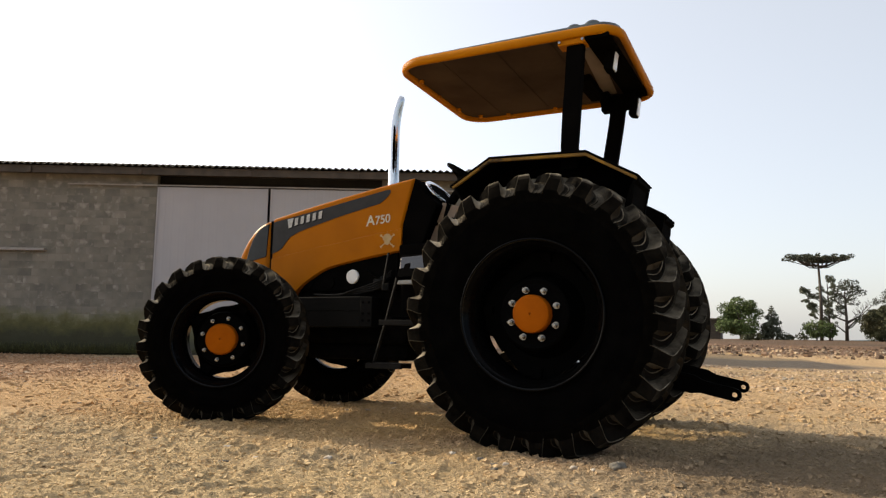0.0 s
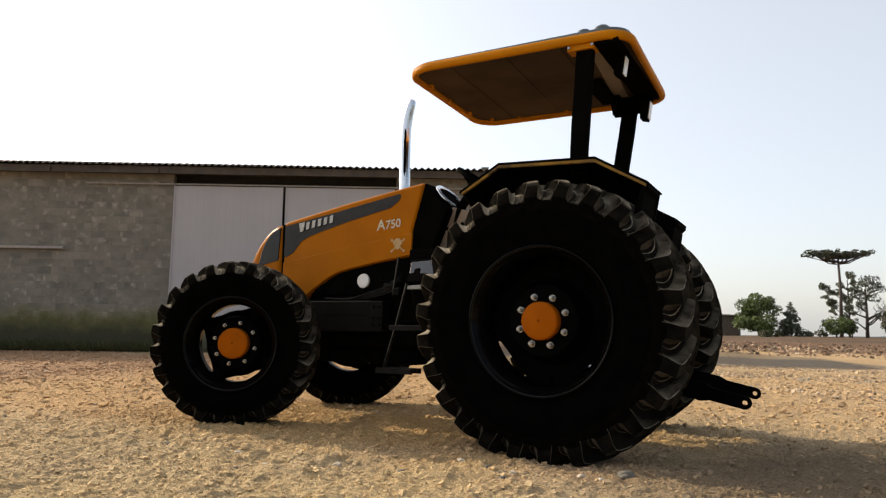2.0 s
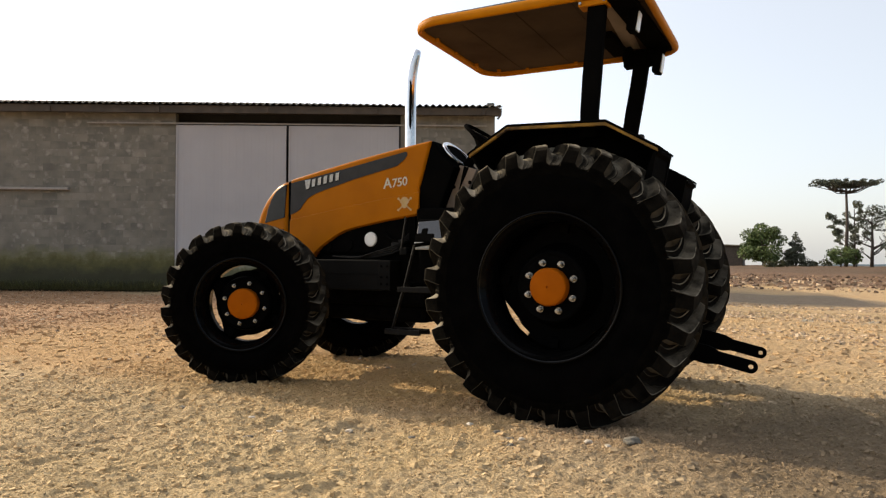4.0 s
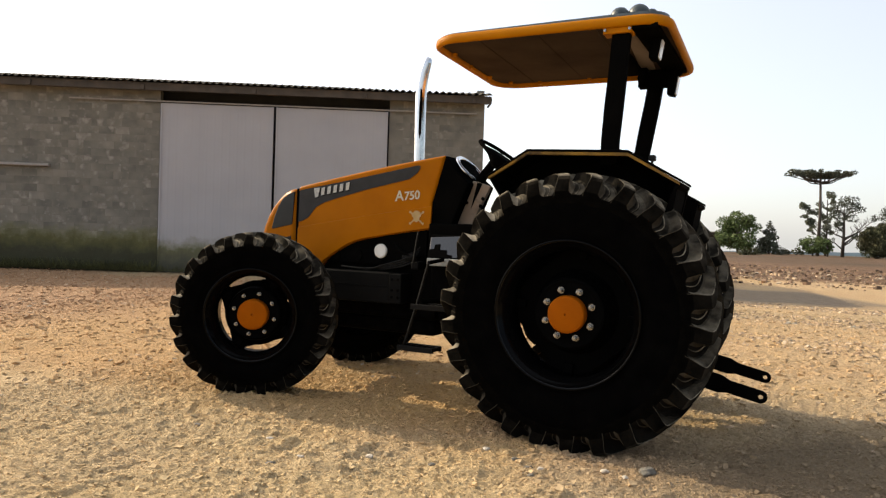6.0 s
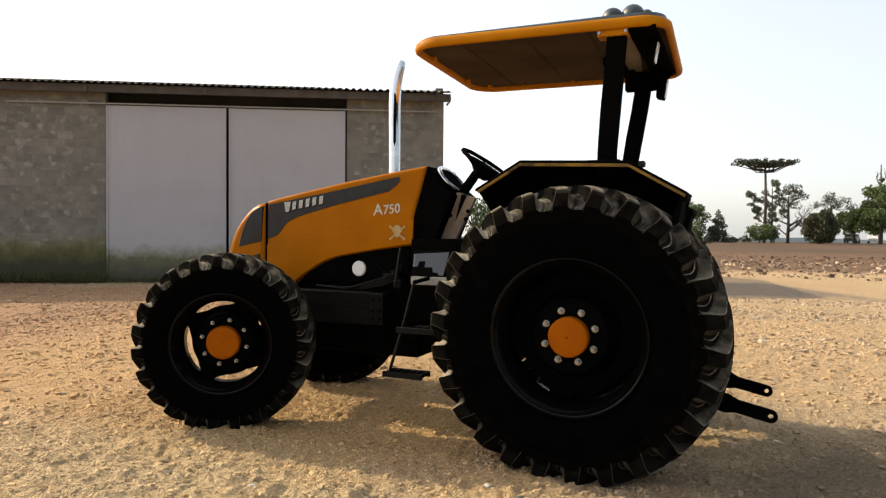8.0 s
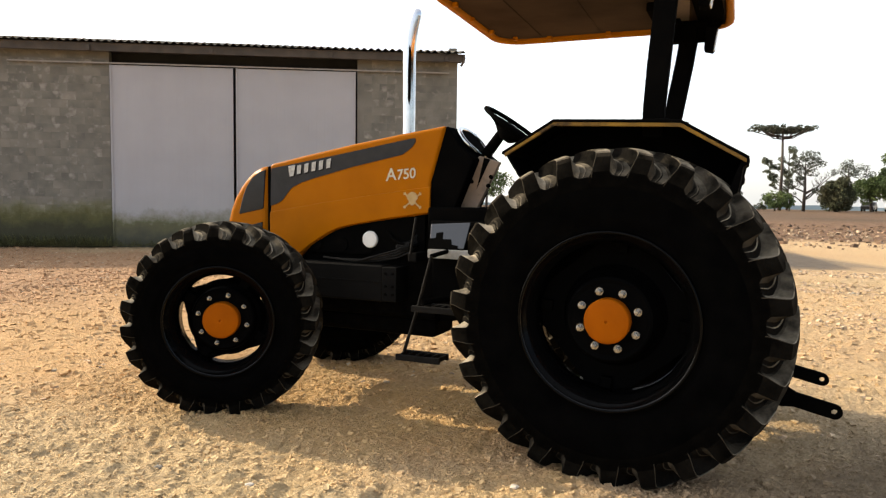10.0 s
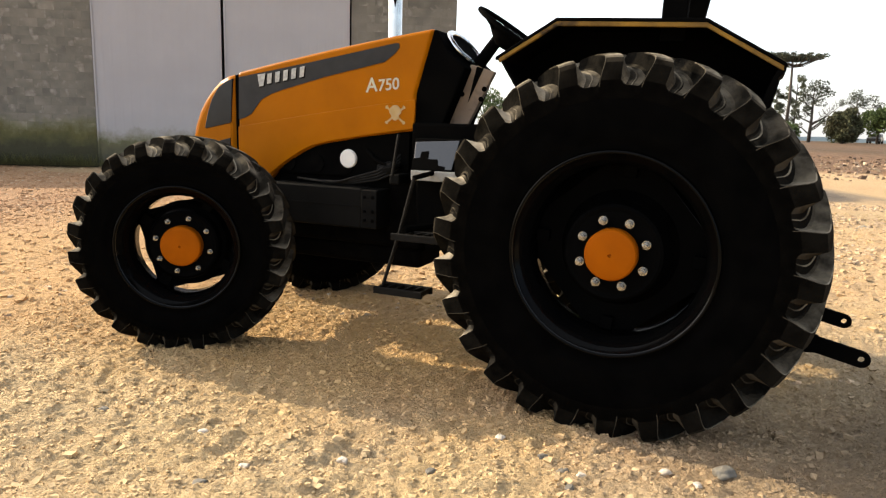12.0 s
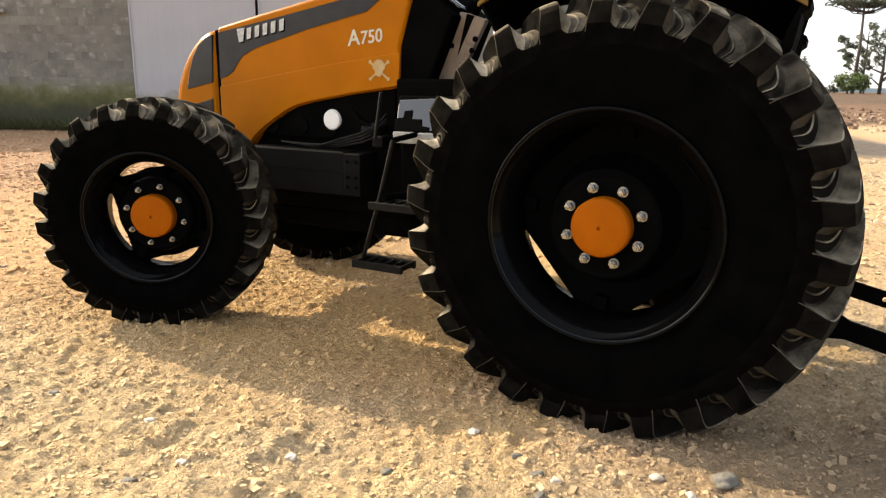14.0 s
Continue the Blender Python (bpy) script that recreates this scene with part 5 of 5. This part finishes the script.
broad_tree(spot(1.25, 104), 3.0, 4.4, LEAF, "bright green bush at the araucaria's foot", 8, 2400, 0.14, 0.2, -0.05)
broad_tree(spot(2.2, 106), 2.6, 1.6, LEAF, "small green bush among the trunks", 18, 900, 0.13, 0.2, 0.0)
sparse_tree(spot(3.12, 107), 6.4, [(-0.9, 6.4, 0.9), (0.3, 7.1, 1.0), (1.3, 6.3, 0.9), (-1.6, 5.6, 0.8), (0.6, 5.5, 0.9), (-1.2, 4.3, 0.9), (-0.2, 4.6, 0.7), (1.6, 2.9, 0.5), (-1.5, 2.2, 0.5)], "half-bare tree with a dark trunk", 0.24, LEAF_PINE, 0.13, [(2.6, 2.2, 4.6), (3.4, 2.4, 5.0), (-2.2, 2.6, 4.0), (1.4, 1.5, 2.6)])
broad_tree(spot(5.2, 104), 4.9, 4.8, LEAF_DRY, "dense olive-brown rounded tree", 5, 15000, 0.13, 0.15, -0.1, True)
sparse_tree(spot(5.85, 118), 6.2, [(-1.3, 5.9, 0.9), (0.2, 6.5, 1.1), (1.5, 6.0, 0.9), (2.4, 5.2, 0.8), (0.4, 5.5, 0.8)], "umbrella pine behind the rounded tree", 0.2)
broad_tree(spot(7.3, 114), 5.2, 6.0, LEAF, "leafy green tree by the parked cars", 11)
broad_tree(spot(8.9, 110), 8.6, 8.4, LEAF, "large leafy green tree", 12, 13000, 0.16, 0.3, 0.05)
broad_tree(spot(11.6, 112), 8.0, 8.0, LEAF, "large leafy green tree", 15, 13000, 0.16, 0.3, 0.05)
sparse_tree(spot(8.85, 118), 11.2, [(0.1, 9.2, 0.25)], "bare dead trunk above the trees", 0.22, LEAF_DRY, 0.1, [(0.9, 8.5, 10.3), (-0.6, 8.2, 9.6)])
broad_tree(spot(-20.4, 85), 5.2, 7.0, LEAF, "leafy green tree beyond the barn", 21, 2600)
broad_tree(spot(-25.0, 88), 5.0, 7.0, LEAF, "leafy green tree beyond the barn", 22, 2600)
for az, d, h, wd in ((0.2, 112, 1.0, 1.8), (-2.7, 90, 0.7, 1.6), (-3.4, 88, 0.6, 1.5), (-0.5, 110, 0.8, 1.2)):
    bush = empty("shrub", "low dry shrub at the field's edge", "shrub", "field edge shrubs", Matrix.Translation(spot(az, d)))
    limbs(bush, [([(0, 0, -0.1), (0.1, 0, h * 0.6)], 0.05, 0.02)])
    leaves("crown", [(0, 0, h * 0.55, wd * 0.4, 0.7), (wd * 0.3, 0, h * 0.4, wd * 0.3, 0.7)], 260, 0.12, LEAF_DRY, bush, "thin dry leaves")


def shed(at, label):
    """A low block shed with a shallow lean-to roof."""
    h = empty("shed", label, "shed", at=Matrix.Translation(at))
    part("wall", prism([(-8.0, -0.3), (-2.6, -0.3), (-2.6, 2.75), (-8.0, 2.95)], -1.5, 1.5, 0.01), FASCIA, h)
    part("roof", prism([(-8.3, 2.96), (-2.25, 2.735), (-2.25, 2.9), (-8.3, 3.13)], -1.9, 1.8, 0.01), ROOF, h, "dark weathered roof sheet")
    return h


shed(spot(-3.75, 110), "low grey shed with a dark roof behind the tree")


def car(at, turn, material, label):
    c = empty("car", label, "car", "parked cars", at @ Matrix.Rotation(radians(turn), 4, "Z"))
    part("body", prism([(-2.0, 0.3), (-2.0, 0.75), (-1.3, 0.85), (-0.8, 1.35), (0.7, 1.38), (1.3, 0.9), (2.0, 0.85), (2.0, 0.3)], -0.8, 0.8, 0.06), material, c)
    part("window_band", prism([(-1.15, 0.9), (-0.75, 1.28), (0.65, 1.3), (1.1, 0.92)], -0.815, 0.815, 0.01), LAMP_DARK, c)
    for x in (-1.25, 1.25):
        for y in (-0.72, 0.72):
            part("wheel", disc(0.32, y - 0.1, y + 0.1, (x, 0.32), 20, 0.03), RUBBER, c)
    return c


car(Matrix.Translation(spot(7.2, 118)), 75, CAR_DARK, "dark car parked under the trees")
car(Matrix.Translation(spot(8.55, 121)), 80, CAR_WHITE, "white car parked under the trees")

hills = bmesh.new()
ridge = []
for k in range(81):
    az = -40 + k
    p = spot(az, 2600)
    ridge.append((hills.verts.new((p.x, p.y, -60)), hills.verts.new((p.x, p.y, -16 + 9 * noise.noise((az * 0.13, 0, 0)) + 4 * noise.noise((az * 0.5, 3, 0))))))
for a, b in zip(ridge, ridge[1:]):
    hills.faces.new((a[0], b[0], b[1], a[1]))
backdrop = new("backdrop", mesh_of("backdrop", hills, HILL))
tagged(backdrop, "hazy blue far hills", "hills", kind="structure")


# ---- loose ground cover ----
def strewn(name, count, xs, ys, size, material, label, sink=0.25, power=2.2, flat=0.6, clear=None):
    """Loose stones over a stretch of ground; clear: a stretch that they leave free."""
    x, y = rng.uniform(*xs, count), rng.uniform(*ys, count)
    if clear:
        free = ~((x > clear[0]) & (x < clear[1]) & (y < clear[2]))
        x, y = x[free], y[free]
        count = len(x)
    s = size[0] + (size[1] - size[0]) * rng.uniform(0, 1, count) ** power
    z = np.array([ground_height(a, b) for a, b in zip(x, y)]) + s * flat * sink
    v, f = scattered(np.stack([x, y, z], 1), s, rng, flat)
    return tagged(new(name, fast_mesh(name, v, f, material)), label, "gravel", kind="stuff")


strewn("gravel", 76000, (-3.6, 2.0), (-3.3, 0.8), (0.002, 0.0095), LOOSE, "loose sandy gravel strewn over the yard", 0.0, 3.0, 0.65)
strewn("pebbles", 46000, (-9.5, 6.5), (-3.2, 9.5), (0.005, 0.034), LOOSE, "coarser broken stones over the yard", 0.05, 3.8, 0.6, (-3.4, 1.9, 0.4))
strewn("pale_stones", 5000, (-9.5, 6.5), (-3.2, 9.5), (0.006, 0.026), STONE_PINK, "pale broken stones here and there on the yard", 0.1, 4, 0.6, (-3.4, 1.9, 0.0))
strewn("crumbs", 9000, (-3.6, 2.0), (-3.3, 0.6), (0.006, 0.021), LOOSE, "small clods and stones round the tractor", -0.1, 3, 0.65)
strewn("clods", 3600, (-5, 24), (18.5, 40), (0.012, 0.12), CLOD, "broken red-brown earth clods along the field", power=4.0, flat=0.75)
strewn("clod_stones", 1700, (-5, 24), (18.5, 32), (0.012, 0.1), STONE_PINK, "pale sunlit clods strewn over the field", power=2.6, flat=0.8)
strewn("barn_gravel", 26000, (-27, -7), (-3.2, 15), (0.012, 0.05), LOOSE, "broken stones between the yard and the barn", 0.0, 3.2, 0.6)
strewn("barn_chips", 5200, (-27, -7), (-3.2, 15), (0.01, 0.036), STONE_PINK, "pale stone chips between the yard and the barn", 0.0, 3.0, 0.5)
for y0, y1, many in ((7.4, 8.9, 2600), (10.0, 11.3, 1900), (4.2, 5.6, 1500)):
    strewn("stone_ridge", many, (-3, 7), (y0, y1), (0.01, 0.042), STONE_PINK, "pale stones heaped between the wheel tracks", 0.0, 2.4, 0.7)


def loose_stones():
    """Single larger stones half sunk in the dirt."""
    r = random.Random(31)
    grey = [(0.517, -1.05, 0.034), (-0.04, -1.30, 0.022), (-0.136, -1.24, 0.016), (0.011, -1.41, 0.018), (-0.483, -1.524, 0.02), (-1.15, -2.0, 0.02), (-1.918, -1.734, 0.022)]
    pale = [(0.313, -1.105, 0.02), (0.036, -1.325, 0.015), (-0.34, -1.154, 0.018), (0.433, -1.179, 0.016), (-0.8, -1.631, 0.018), (-1.088, -1.832, 0.02), (-1.413, -1.696, 0.018)]
    for places, material, label in ((grey, STONE_GREY, "flat grey stone half sunk in the dirt"), (pale, STONE_PALE, "pale broken stone lying on the dirt")):
        for x, y, q in places:
            bm = bmesh.new()
            bmesh.ops.create_icosphere(bm, subdivisions=3, radius=1)
            seed = r.uniform(0, 99)
            for v in bm.verts:
                k = 1 + 0.55 * noise.noise(v.co * 1.3 + Vector((seed, 0, 0)))
                v.co = Vector((v.co.x * k * 1.2, v.co.y * k * 0.9, max(-0.5, min(0.55, v.co.z * k * 0.7)))) * q
            me = mesh_of("stone", bm, material, True)
            tagged(new("stone", me), label, "stone", "loose stones").matrix_world = Matrix.Translation((x, y, ground_height(x, y) + 0.2 * q)) @ Matrix.Rotation(r.uniform(0, 6.28), 4, "Z")


loose_stones()


def wall_grass():
    count = 6000
    s = rng.uniform(-9.0, 0.0, count)
    on_door = rng.uniform(0, 1, count) < 0.22
    s[on_door] = rng.uniform(0.0, 8.6, on_door.sum())
    y = -0.12 - rng.uniform(0, 0.35, count) ** 1.2
    h = (0.05 + 0.28 * rng.uniform(0, 1, count) ** 2.5) * np.where(on_door, 0.7, 1.0)
    a, lean = rng.uniform(0, 6.28, count), rng.uniform(0.02, 0.2, count)
    wd = rng.uniform(0.004, 0.01, count)
    base = np.stack([s, y, np.full(count, -0.05)], 1)
    side = np.stack([np.cos(a), np.sin(a), 0 * a], 1) * wd[:, None]
    tip = base + np.stack([np.cos(a + 1.5) * lean, np.sin(a + 1.5) * lean, h], 1)
    midp = (base + tip) / 2 + np.stack([0 * a, 0 * a, h * 0.08], 1)
    pts = np.stack([base - side, base + side, midp + side * 0.8, tip, midp - side * 0.8], 1).reshape(-1, 3)
    faces = (np.arange(count) * 5)[:, None] + np.arange(5)[None]
    ob = new("grass", fast_mesh("grass", pts, faces, GRASS))
    ob.matrix_basis = WALL
    return tagged(ob, "short green weeds along the barn's foot", "grass", kind="stuff")


wall_grass()


# ---- blocks of the barn's wall ----
def wall_blocks():
    bm = box(0, 0.394, -0.002, 0.05, 0, 0.195, 0.001)
    full = mesh_of("block", bm, BLOCK)
    places = []
    for lo, hi in ((-16.0, -0.03), (6.11, 8.65)):
        for row in range(24):
            z = -0.04 + row * 0.2
            s = hi - 0.388 - (0.2 if row % 2 else 0.0)
            while s > lo:
                places.append((s, z))
                s -= 0.398
    near = lambda p: (-4.35 < p[0] < 0 and p[1] > 0.55) or p[0] > 6
    singles = [p for p in places if near(p)]
    singles.sort(key=lambda p: abs(p[0]))
    for s, z in singles[:300]:
        o = new("block", full)
        o.parent = BARN
        o.matrix_basis = pose(s, -random.uniform(0, 0.002), z)
    kept = set(singles[:300])
    others = [p for p in places if p not in kept]
    v, f = [], []
    for k, (s, z) in enumerate(others):
        x0, x1, y0, y1, z0, z1 = s, s + 0.394, -0.002, 0.01, z, z + 0.195
        v += [(x0, y0, z0), (x1, y0, z0), (x1, y0, z1), (x0, y0, z1), (x0, y1, z0), (x1, y1, z0), (x1, y1, z1), (x0, y1, z1)]
        f += [[8 * k + i for i in q] for q in ((0, 1, 2, 3), (0, 4, 5, 1), (1, 5, 6, 2), (2, 6, 7, 3), (3, 7, 4, 0))]
    o = new("blocks", fast_mesh("blocks", np.array(v), np.array(f), BLOCK))
    o.parent = BARN
    tagged(o, kind="stuff")


wall_blocks()
